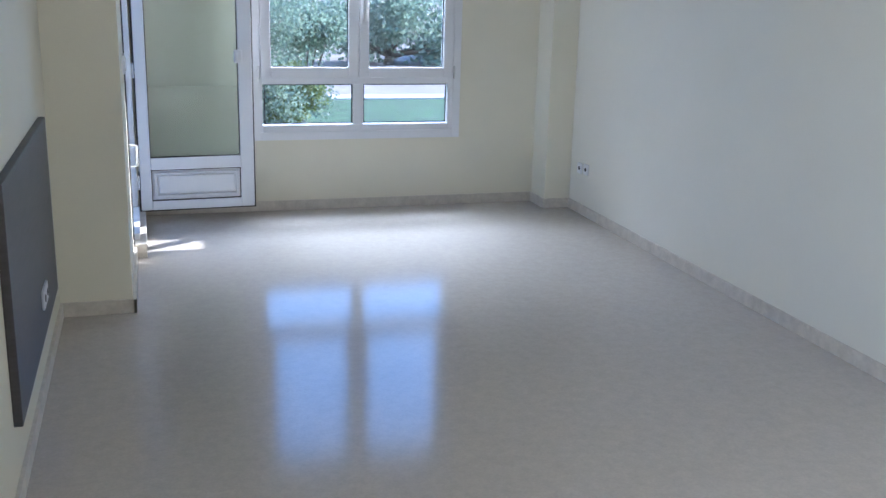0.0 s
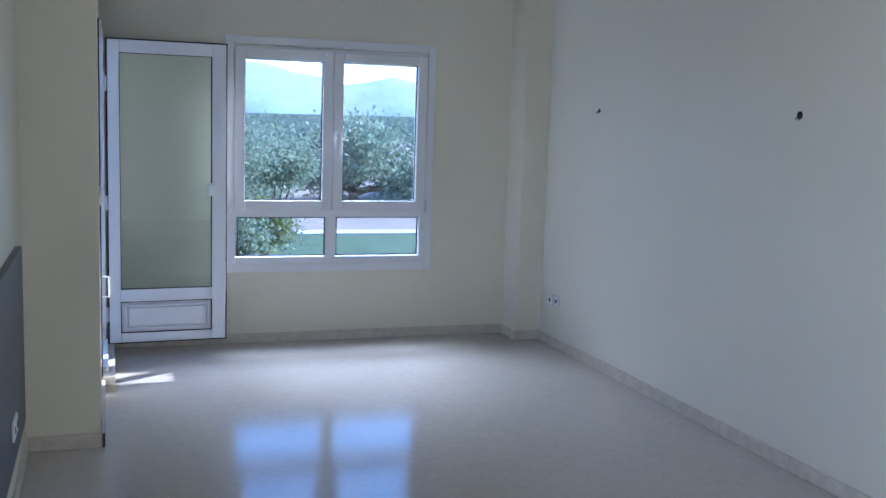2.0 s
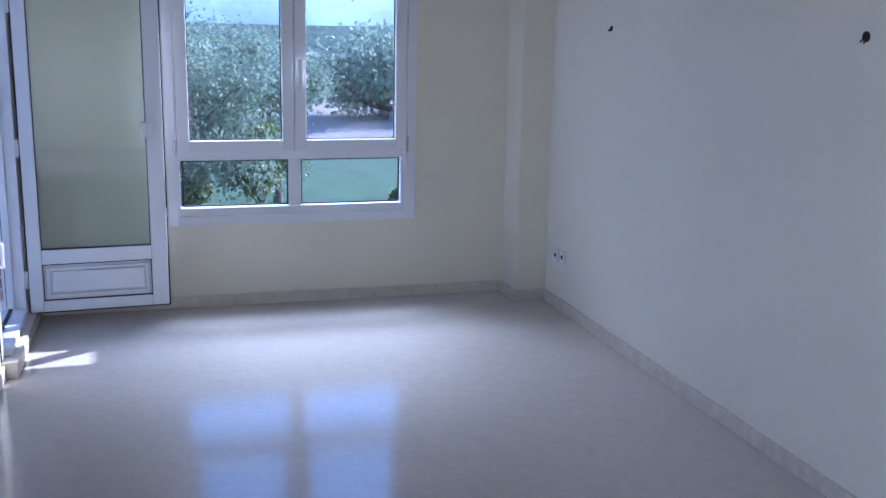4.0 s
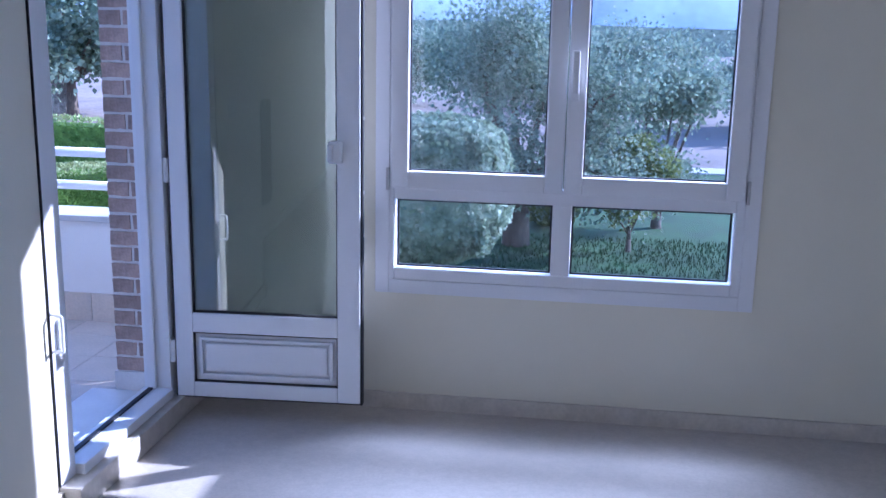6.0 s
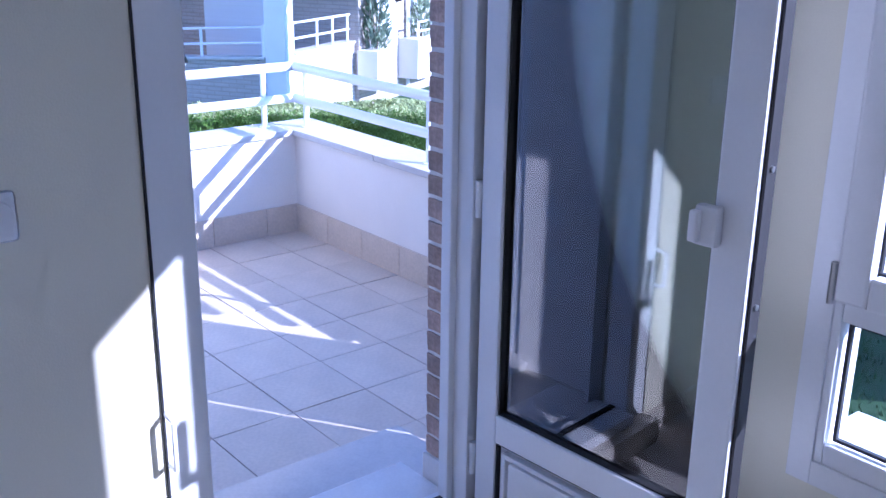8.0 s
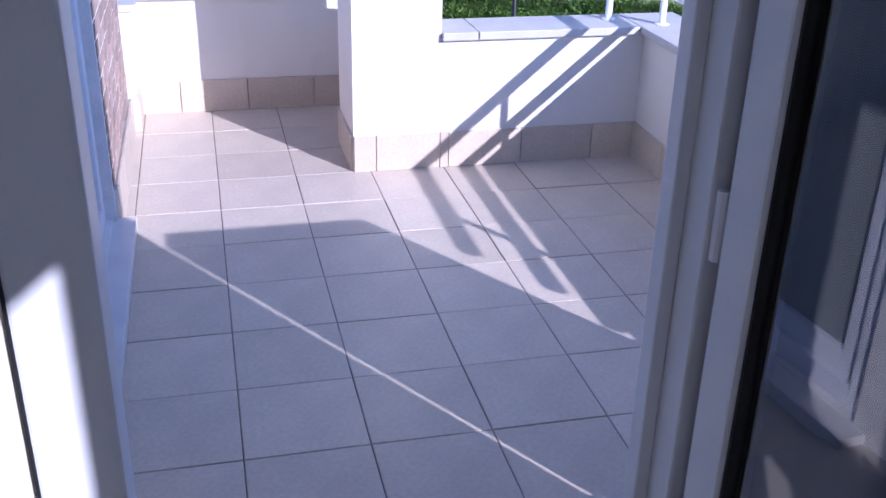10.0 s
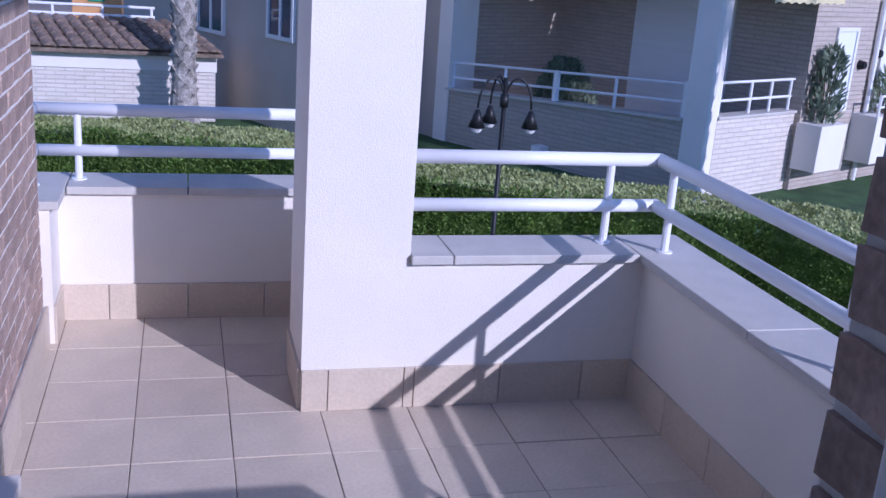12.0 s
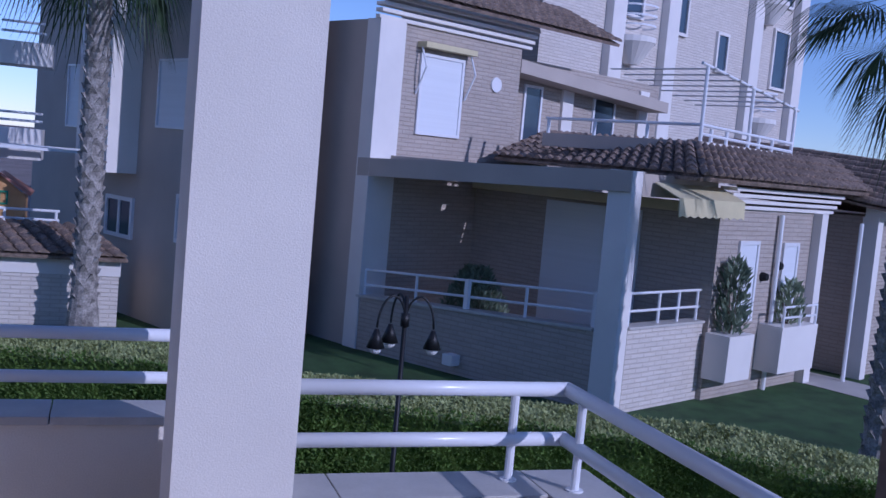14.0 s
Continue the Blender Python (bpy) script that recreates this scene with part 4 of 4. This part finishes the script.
hrail("", [((0.35, 3.35, z), (0.35, 4.35, z)) for z in (0.13, 0.28)], [((0.35, s, -0.02), (0.35, s, 0.3)) for s in (3.35, 3.85, 4.35)])
hbox("floodlight", M_SOCKET, (-2.58, -2.4, -0.37, -0.2, -0.83, -0.68), bev=0.01, label="white wall floodlight")
# tower block behind
tower = thing("apartment_tower", "tall pale apartment block with round balconies", "apartment block", m=HM)
boxes("wall", M_PALEBRICK, tower, (-10.0, -6.0, 5.0, 15.3, G0, 13.0))
for s in (7.0, 9.0, 12.7, 15.0):
    boxes("pilaster", M_HWHITE, tower, (-6.0, -5.8, s, s + 0.45, 2, 13))


def tower_window(s0, s1, z0, z1):
    bm = bmesh.new()
    box(bm, -6.0, -5.93, s0 - 0.07, s0, z0 - 0.07, z1 + 0.07)
    box(bm, -6.0, -5.93, s1, s1 + 0.07, z0 - 0.07, z1 + 0.07)
    box(bm, -6.0, -5.93, s0, s1, z0 - 0.07, z0)
    box(bm, -6.0, -5.93, s0, s1, z1, z1 + 0.07)
    w = part("window", bm, M_HWHITE, tower)
    boxes("pane", M_BLUEGLASS, w, (-6.0, -5.97, s0, s1, z0, z1))


for s0, s1, z0, z1 in ((7.6, 8.2, 5.3, 6.8), (9.6, 9.95, 5.2, 6.5), (11.4, 11.8, 4.6, 5.4), (11.4, 11.75, 6.9, 8.0), (14.1, 14.8, 4.5, 5.9), (14.1, 14.8, 6.6, 8.2), (9.6, 9.95, 7.6, 8.9), (7.6, 8.2, 8.2, 9.6), (14.1, 14.8, 9.0, 10.5)):
    tower_window(s0, s1, z0, z1)
for s, z in ((7.9, 4.7), (13.5, 6.4), (13.5, 3.5), (13.5, 9.3)):
    bm = bmesh.new()
    tube(bm, (-5.9, s, z - 0.45), (-5.9, s, z), 0.16, 20, 0.47)
    tube(bm, (-5.9, s, z), (-5.9, s, z + 0.12), 0.48, 20, 0.48)
    part("balcony", bm, M_HWHITE, tower, smooth=False)
    for zz in (0.35, 0.55, 0.75):
        bm = bmesh.new()
        bmesh.ops.create_cone(bm, cap_ends=False, segments=20, radius1=0.46, radius2=0.46, depth=0.04, matrix=Matrix.Translation((-5.9, s, z + zz)))
        part("balcony_rail", bm, M_RAIL, tower)

# potted plants on the terrace and planter shrubs
def shrub(label, at, r, h, n, size, material, seed, name="shrub"):
    rnd = random.Random(seed)
    t = thing(name, label, "shrub", m=pose(*at))
    bm = bmesh.new()
    for k in range(5):
        a = k * 1.26
        tube(bm, (0, 0, 0), (math.cos(a) * r * 0.5, math.sin(a) * r * 0.5, h * 0.8), 0.012, 5, 0.004)
    part("stems", bm, M_BARK, t)
    pts, nrm = [], []
    for i in range(n):
        f = rnd.random()
        rr = r * (0.55 + 0.45 * math.sin(f * 3.0)) * math.sqrt(rnd.random()) * (1 - 0.55 * f * f)
        a = rnd.uniform(0, 6.283)
        pts.append((math.cos(a) * rr, math.sin(a) * rr, f * h))
        nrm.append((math.cos(a) * 0.5, math.sin(a) * 0.5, 1.1))
    leaves_part("foliage", *leaf_cloud(pts, nrm, size, rnd, 0.6, 0.17), material, t, kind="stuff")
    return t


def in_house(n, s, z):
    return tuple(HM @ Vector((n, s, z)))


shrub("tall dark green shrub in a white planter", in_house(0.18, 2.2, -0.06), 0.25, 0.95, 520, 0.13, M_TREE, 51)
shrub("pale green shrub in a white planter", in_house(0.18, 3.8, -0.02), 0.26, 0.6, 320, 0.12, M_BUSH, 52)
shrub("dark round potted shrub on the terrace", in_house(-2.9, 0.5, -0.75), 0.55, 1.15, 3600, 0.09, M_TREE, 53)

# ---------- street lamp with three hanging globes ----------
lamp = thing("street_lamp", "dark iron garden lamp with curved arms and bell shades", "street lamp", m=pose(-4.3, 0.69, GZ) @ Matrix.Scale(0.64, 4))
bm = bmesh.new()
tube(bm, (0, 0, 0), (0, 0, 3.45), 0.024, 12, 0.018)
tube(bm, (0, 0, 0), (0, 0, 0.25), 0.06, 12, 0.04)
tube(bm, (0, 0, 3.22), (0, 0, 3.32), 0.034, 12)
part("pole", bm, M_IRON, lamp, smooth=True)
for k, (dx, dy) in enumerate(((0.03, 0.22), (0.03, -0.22), (-0.2, -0.05))):
    bm = bmesh.new()
    bend = []
    for i in range(13):
        f = i / 12 * math.pi
        bend.append(Vector((dx * (1 - math.cos(f)) * 0.5, dy * (1 - math.cos(f)) * 0.5, 3.25 + 0.2 * math.sin(f) + (0.0 if i < 7 else -0.04 * (i - 6) / 6))))
    sweep(bm, bend, 0.009)
    part("arm", bm, M_IRON, lamp, smooth=True)
    bm = bmesh.new()
    tube(bm, (dx, dy, 3.06), (dx, dy, 3.2), 0.07, 16, 0.016)
    sh = part("shade", bm, M_IRON, lamp, smooth=True)
    bm = bmesh.new()
    bmesh.ops.create_uvsphere(bm, u_segments=14, v_segments=8, radius=0.05, matrix=Matrix.Translation((dx, dy, 3.06)))
    part("globe", bm, M_LAMPGLASS, sh, smooth=True)

# ---------- palms ----------
def palm(label, at, h, r, crown, seed, frond=1.5, nf=26):
    rnd = random.Random(seed)
    t = thing("palm_tree", label, "palm tree", m=pose(*at))
    bm = bmesh.new()
    n, seg = 26, 14
    rows = []
    for i in range(n + 1):
        f = i / n
        rr = r * (1.15 - 0.25 * f) * (1 + 0.05 * (i % 2)) + (r * 0.5 * max(0, 0.12 - f) / 0.12)
        rows.append([bm.verts.new((math.cos(a * 6.283 / seg) * rr, math.sin(a * 6.283 / seg) * rr, f * h)) for a in range(seg)])
    for a, b in zip(rows, rows[1:]):
        for k in range(seg):
            bm.faces.new((a[k], a[(k + 1) % seg], b[(k + 1) % seg], b[k]))
    for i in range(230):
        f = (i + rnd.random()) / 230
        a = i * 2.399
        rr = r * (1.15 - 0.25 * f)
        c = Vector((math.cos(a) * rr, math.sin(a) * rr, f * h))
        o = Vector((math.cos(a), math.sin(a), 0))
        s = Vector((-o.y, o.x, 0)) * r * 0.42
        q = [bm.verts.new(c - s), bm.verts.new(c + s), bm.verts.new(c + o * r * 0.34 + Vector((0, 0, r * 0.62)) + s * 0.25), bm.verts.new(c + o * r * 0.34 + Vector((0, 0, r * 0.62)) - s * 0.25)]
        bm.faces.new(q)
        b = bm.verts.new(c + Vector((0, 0, r * 0.75)))
        bm.faces.new((q[1], b, q[2]))
        bm.faces.new((q[0], q[3], b))
    part("trunk", bm, M_PALMBARK, t)
    for i in range(nf):
        a, el = i * 2.399, rnd.uniform(-1.25, 0.8)
        L = frond * rnd.uniform(0.75, 1.1)
        verts, faces = [], []
        o = Vector((math.cos(a), math.sin(a), 0))
        side = Vector((-o.y, o.x, 0))
        stem = [Vector((0, 0, h)) + o * (L * 0.55 * u) * math.cos(el) + Vector((0, 0, 1)) * (L * 0.55 * u * math.sin(el) - 0.12 * u * u) for u in (0, 0.5, 1)]
        for u, v in zip(stem, stem[1:]):
            k = len(verts)
            verts += [tuple(u - side * 0.012), tuple(u + side * 0.012), tuple(v + side * 0.012), tuple(v - side * 0.012)]
            faces.append((k, k + 1, k + 2, k + 3))
        d0 = (stem[2] - stem[1]).normalized()
        for j in range(22):
            b = -1.25 + 2.5 * j / 21
            d = d0 * math.cos(b) + side * math.sin(b)
            l = L * 0.5 * (0.75 + 0.25 * math.cos(b))
            w = d.cross(Vector((0, 0, 1))).normalized() * 0.014
            mid = stem[2] + d * l * 0.6
            tip = stem[2] + d * l + Vector((0, 0, -0.32 * l))
            k = len(verts)
            verts += [tuple(stem[2]), tuple(mid + w), tuple(tip), tuple(mid - w)]
            faces.append((k, k + 1, k + 2, k + 3))
        leaves_part("frond", verts, faces, M_FROND, t)
    return t


palm("tall palm with a scaly grey trunk before the houses", (-14.4, -0.87, GZ), 6.2, 0.145, 0, 61, 2.3, 34)
palm("garden palm with hanging green fronds", (-7.6, 6.75, GZ), 4.9, 0.14, 0, 62, 1.7, 38)
palm("slender palm beyond the lawn", (-13.9, 24.4, GZ), 5.6, 0.24, 0, 63, 2.0)
palm("distant palm behind the houses", (-34, -7.2, GZ), 5.6, 0.25, 0, 64, 2.4)

# ---------- the further house with the playhouse terrace ----------
fh = thing("house", "shaded beige house with a tiled low wing and roof terrace", "house", m=pose(-15.1, 0.15, -0.15))


def fbox(name, material, *dims, bev=0.0, label=""):
    return boxes(name, material, fh, *dims, bev=bev, label=label)


fbox("low_wing", M_PALEBRICK, (-1.1, 0.0, -8.0, -0.56, G0, -0.25), label="pale brick low wing")
fbox("band", M_HWHITE, (-1.0, 0.02, -8.0, -0.54, -0.25, 0.02))
tiled_roof((0.2, -8.0, 0.05), (0.2, -0.45, 0.05), (-0.75, -1.0, 0.38), (-0.75, -8.0, 0.38), 36, parent=fh)
fbox("terrace_parapet", M_HWHITE, (-1.0, -0.8, -8.0, -1.4, 0.2, 0.34))
for z in (0.44, 0.58):
    bm = bmesh.new()
    tube(bm, (-0.9, -8.0, z), (-0.9, -1.45, z), 0.022, 8)
    part("rail", bm, M_RAIL, fh)
for i in range(9):
    bm = bmesh.new()
    tube(bm, (-0.9, -1.5 - i * 0.72, 0.33), (-0.9, -1.5 - i * 0.72, 0.6), 0.022, 8)
    part("rail_post", bm, M_RAIL, fh)
fm = thing("house", "tall beige rendered house with its front in shade", "house", m=pose(-16.6, -0.45, 0, 0, 0, 24.8))


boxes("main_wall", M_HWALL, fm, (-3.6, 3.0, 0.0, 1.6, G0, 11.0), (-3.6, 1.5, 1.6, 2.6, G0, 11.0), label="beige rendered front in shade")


def fwin(s0, s1, b0, t0, material, fr=0.05):
    bm = bmesh.new()
    box(bm, s0 - fr, s0, -0.05, 0.0, b0 - fr, t0 + fr)
    box(bm, s1, s1 + fr, -0.05, 0.0, b0 - fr, t0 + fr)
    box(bm, s0, s1, -0.05, 0.0, b0 - fr, b0)
    box(bm, s0, s1, -0.05, 0.0, t0, t0 + fr)
    if material is M_BLUEGLASS:
        box(bm, (s0 + s1) / 2 - 0.03, (s0 + s1) / 2 + 0.03, -0.04, 0.0, b0, t0)
    w = part("window", bm, M_PVC, fm)
    boxes("pane", material, w, (s0, s1, -0.02, 0.0, b0, t0))


fwin(-0.33, 0.48, 0.11, 0.64, M_BLUEGLASS, 0.06)
fwin(1.97, 2.62, 0.24, 0.83, M_BLUEGLASS, 0.06)
fwin(1.16, 2.4, 1.85, 2.81, M_SHUTTER, 0.03)
fwin(-2.1, -0.86, 1.75, 2.76, M_SHUTTER, 0.03)
s0, s1, b0, t0 = -0.59, 0.53, 1.08, 3.4
boxes("bay_sill", M_HWHITE, fm, (s0, s1, -0.5, 0.0, b0, b0 + 0.25))
boxes("bay_jamb", M_HWHITE, fm, (s0, s0 + 0.12, -0.5, 0.0, b0 + 0.25, t0))
boxes("bay_jamb", M_HWHITE, fm, (s1 - 0.12, s1, -0.5, 0.0, b0 + 0.25, t0))
boxes("bay_head", M_HWHITE, fm, (s0, s1, -0.5, 0.0, t0, t0 + 0.3))
# shutter white stands in for the sky mirrored in this glass
boxes("bay_glass", M_SHUTTER, fm, (s0 + 0.12, s1 - 0.12, -0.42, -0.38, b0 + 0.9, t0), label="tall bay glass with the sky reflection painted pale")
boxes("bay_glass", M_BLUEGLASS, fm, (s0 + 0.12, s1 - 0.12, -0.42, -0.38, b0 + 0.25, b0 + 0.87))
fbox("upper_balcony", M_HWHITE, (-2.4, -1.5, -2.7, -1.7, 2.75, 3.1))
fbox("lower_balcony", M_HWHITE, (-2.4, -1.6, -2.45, -1.8, 1.3, 1.78))
for z in (1.9, 2.02, 3.25, 3.4):
    bm = bmesh.new()
    tube(bm, (-1.62, -2.45, z), (-1.62, -1.8, z), 0.02, 8)
    part("rail", bm, M_RAIL, fh)
for i in range(5):
    fbox("pergola_slat", M_RAIL, (-1.4 + i * 0.34, -1.3 + i * 0.34, -5.4, -1.2, 1.5, 1.54))

ph = thing("playhouse", "toy plastic playhouse with an orange wall and red roof", "playhouse", m=pose(-16.3, -2.15, 0.13) @ Matrix.Scale(0.85, 4))
boxes("wall", M_ORANGE, ph, (-0.35, 0.35, -0.42, 0.42, 0.0, 0.62), bev=0.01)
bm = bmesh.new()
for s in (-1, 1):
    slab(bm, (-0.45, 0.0), (0.45, 0.0), 0.0001, 0.9, 0.93)
    vs = [bm.verts.new(p) for p in ((-0.45, 0, 0.93), (0.45, 0, 0.93), (0.45, s * 0.5, 0.6), (-0.45, s * 0.5, 0.6), (-0.45, 0, 0.98), (0.45, 0, 0.98), (0.45, s * 0.52, 0.65), (-0.45, s * 0.52, 0.65))]
    for f in ((0, 1, 2, 3), (4, 5, 6, 7), (0, 1, 5, 4), (1, 2, 6, 5), (2, 3, 7, 6), (3, 0, 4, 7)):
        bm.faces.new([vs[k] for k in f])
part("roof", bm, M_PINK, ph, "red plastic roof")
bm = bmesh.new()
vs = [bm.verts.new(p) for p in ((0.35, -0.42, 0.6), (0.35, 0.42, 0.6), (0.35, 0, 0.93), (0.3, -0.42, 0.6), (0.3, 0.42, 0.6), (0.3, 0, 0.93))]
for f in ((0, 1, 2), (5, 4, 3), (0, 3, 4, 1), (1, 4, 5, 2), (2, 5, 3, 0)):
    bm.faces.new([vs[k] for k in f])
part("gable", bm, M_ORANGE, ph)
bm = bmesh.new()
box(bm, 0.35, 0.38, -0.14, -0.11, 0.42, 0.66), box(bm, 0.35, 0.38, 0.11, 0.14, 0.42, 0.66), box(bm, 0.35, 0.38, -0.11, 0.11, 0.42, 0.45), box(bm, 0.35, 0.38, -0.11, 0.11, 0.63, 0.66), box(bm, 0.35, 0.38, -0.015, 0.015, 0.45, 0.63)
part("window_frame", bm, M_GREENP, ph, "green plastic window frame")
boxes("shelf", M_PINK, ph, (0.35, 0.42, -0.15, 0.15, 0.05, 0.13))

SET["at"] = ROOM
# unseen tiled eave above the window and balcony end, placed to shade the pillar
own_roof = thing("eave", "unseen tiled eave placed to shade the pillar top", "roof eave", kind="structure")
tiled_roof((-0.3, 1.3, 3.62), (4.5, 1.3, 3.62), (4.5, 0.1, 4.1), (-0.3, 0.1, 4.1), 22, parent=own_roof)

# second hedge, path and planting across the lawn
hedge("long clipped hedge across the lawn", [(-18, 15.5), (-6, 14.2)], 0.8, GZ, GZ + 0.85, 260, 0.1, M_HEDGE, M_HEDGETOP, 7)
bm = bmesh.new()
prev = None
for i in range(24):
    f = i / 23
    x, y = -16 + 13.2 * f, 8.2 + 2.6 * math.sin(f * 3.0)
    row = [bm.verts.new((x, y - 0.55, GZ + 0.012)), bm.verts.new((x, y + 0.55, GZ + 0.012))]
    if prev:
        bm.faces.new((prev[0], row[0], row[1], prev[1]))
    prev = row
tagged(part("garden_path", bm, M_PATH), "pale curved garden path across the lawn", "path", kind="structure")

bm = bmesh.new()
box(bm, -7, 15, 16.2, 17.0, GZ - 0.1, GZ + 0.03)
tagged(part("garden_path", bm, M_PATH), "straight pale concrete path at the lawn edge", "path", kind="structure")

# ---------- tiles and bricks, one by one ----------
def piece_mesh(name, sx, sy, sz, bev, material):
    bm = bmesh.new()
    box(bm, -sx / 2, sx / 2, -sy / 2, sy / 2, -sz, 0)
    if bev:
        top = [e for e in bm.edges if all(v.co.z > -1e-6 for v in e.verts)]
        bmesh.ops.bevel(bm, geom=top, offset=bev, segments=1, affect="EDGES")
    return mesh_of(name, bm, material)


rnd = random.Random(77)
PITCH = 0.333
tile_me = piece_mesh("tile", PITCH - 0.004, PITCH - 0.004, 0.012, 0.0015, M_TILE)
for i in range(-8, 6):
    for j in range(-4, 4):
        x, y = -1.56 + (i + 0.5) * PITCH, -0.385 + (j + 0.5) * PITCH
        if -4.05 < x < -0.1 and -1.6 < y < 1.0:
            o = new("tile", tile_me)
            o.parent = balcony_floor
            o.matrix_local = pose(x, y, ZB + rnd.uniform(-0.0012, 0.0012), rnd.uniform(-0.12, 0.12), rnd.uniform(-0.12, 0.12), 0)


def skirting(parent_name, p, q, facing, length=0.34, h=0.165, t=0.012, start=0.0):
    """Upright skirting tiles along the foot of a wall from p to q; facing: the turn of their front about z."""
    par = bpy.data.objects[parent_name]
    d = Vector((q[0] - p[0], q[1] - p[1]))
    L = d.length
    d.normalize()
    u = start - length if start else 0.0
    while u < L - 0.01:
        a, b = max(u, 0.0), min(u + length, L)
        if b - a > 0.02:
            bm = bmesh.new()
            box(bm, -(b - a) / 2 + 0.002, (b - a) / 2 - 0.002, -t, 0, 0, h, 0.002)
            o = new("skirting_tile", mesh_of("skirting_tile", bm, M_TILE))
            o.parent = par
            c = (p[0] + d.x * (a + b) / 2, p[1] + d.y * (a + b) / 2)
            o.matrix_local = pose(c[0], c[1], ZB, 0, 0, facing)
        u += length


skirting("pillar", (-2.895, -0.46), (-2.895, -0.072), 90, start=0.1)
skirting("parapet_front", (-2.895, -0.072), (-2.895, 0.862), 90, start=0.04)
skirting("parapet_right", (-2.895, 0.862), (-0.24, 0.862), 0)
skirting("parapet_bay", (-3.9, -1.4), (-3.9, -0.3), 90, start=0.2)
skirting("pillar", (-3.32, -0.46), (-2.907, -0.46), 0)
skirting("parapet_bay", (-3.62, -1.4), (-3.9, -1.4), 180)
skirting("wall_outer_left", (-2.47, -1.43), (-3.62, -1.43), 180, h=0.17)
bm = bmesh.new()
box(bm, -3.62, -2.45, -1.455, -1.43, ZB, 0.13)
part("plinth", bm, M_MARBLE, bpy.data.objects["wall_outer_left"])


def brick_variants(length, depth):
    out = []
    for k in range(4):
        bm = bmesh.new()
        box(bm, -length / 2, length / 2, -depth, 0, 0, 0.057)
        bmesh.ops.subdivide_edges(bm, edges=[e for e in bm.edges if abs(e.verts[0].co.x - e.verts[1].co.x) > 0.5 * length], cuts=3)
        r = random.Random(k)
        for v in bm.verts:
            v.co += Vector((r.uniform(-1, 1), r.uniform(-1, 1), r.uniform(-1, 1))) * min(0.0022, depth * 0.25)
        out.append(mesh_of("brick", bm, M_BRICK))
    return out


def brick_face(parent_name, p, q, facing, z0, z1, depth=0.024, course=0.07, length=0.24):
    """A brick facing from p to q; odd courses start with a half brick."""
    par = bpy.data.objects[parent_name]
    d = Vector((q[0] - p[0], q[1] - p[1]))
    L = d.length
    d.normalize()
    cache = {}
    z, k = z0, 0
    while z < z1:
        u = 0.0 if k % 2 == 0 else -length * 0.5
        while u < L - 0.01:
            a, b = max(0.0, u), min(L, u + length)
            w = round(b - a - 0.013, 3)
            if w > 0.015:
                if w not in cache:
                    cache[w] = brick_variants(w, depth)
                o = new("brick", rnd.choice(cache[w]))
                o.parent = par
                c = (p[0] + d.x * (a + b) / 2, p[1] + d.y * (a + b) / 2)
                o.matrix_local = pose(c[0], c[1], z + rnd.uniform(-0.001, 0.001), 0, 0, facing + rnd.uniform(-0.4, 0.4))
            u += length
        z += course
        k += 1


structure("jamb_plinth", M_MARBLE, "white stone plinth below the brick door jamb", "plinth", (-0.315, -0.155, -0.228, -0.195, ZB, 0.15), bev=0.003)
brick_face("wall_outer_door", (-0.312, -0.198), (-0.155, -0.198), 0, 0.155, 2.7, length=0.21)
brick_face("wall_outer_door", (-0.292, -0.2), (-0.292, 0.2), -90, 0.155, 2.7, depth=0.02)
brick_face("wall_outer_left", (-2.44, -1.457), (-3.62, -1.457), 180, 0.14, 2.7, depth=0.02)
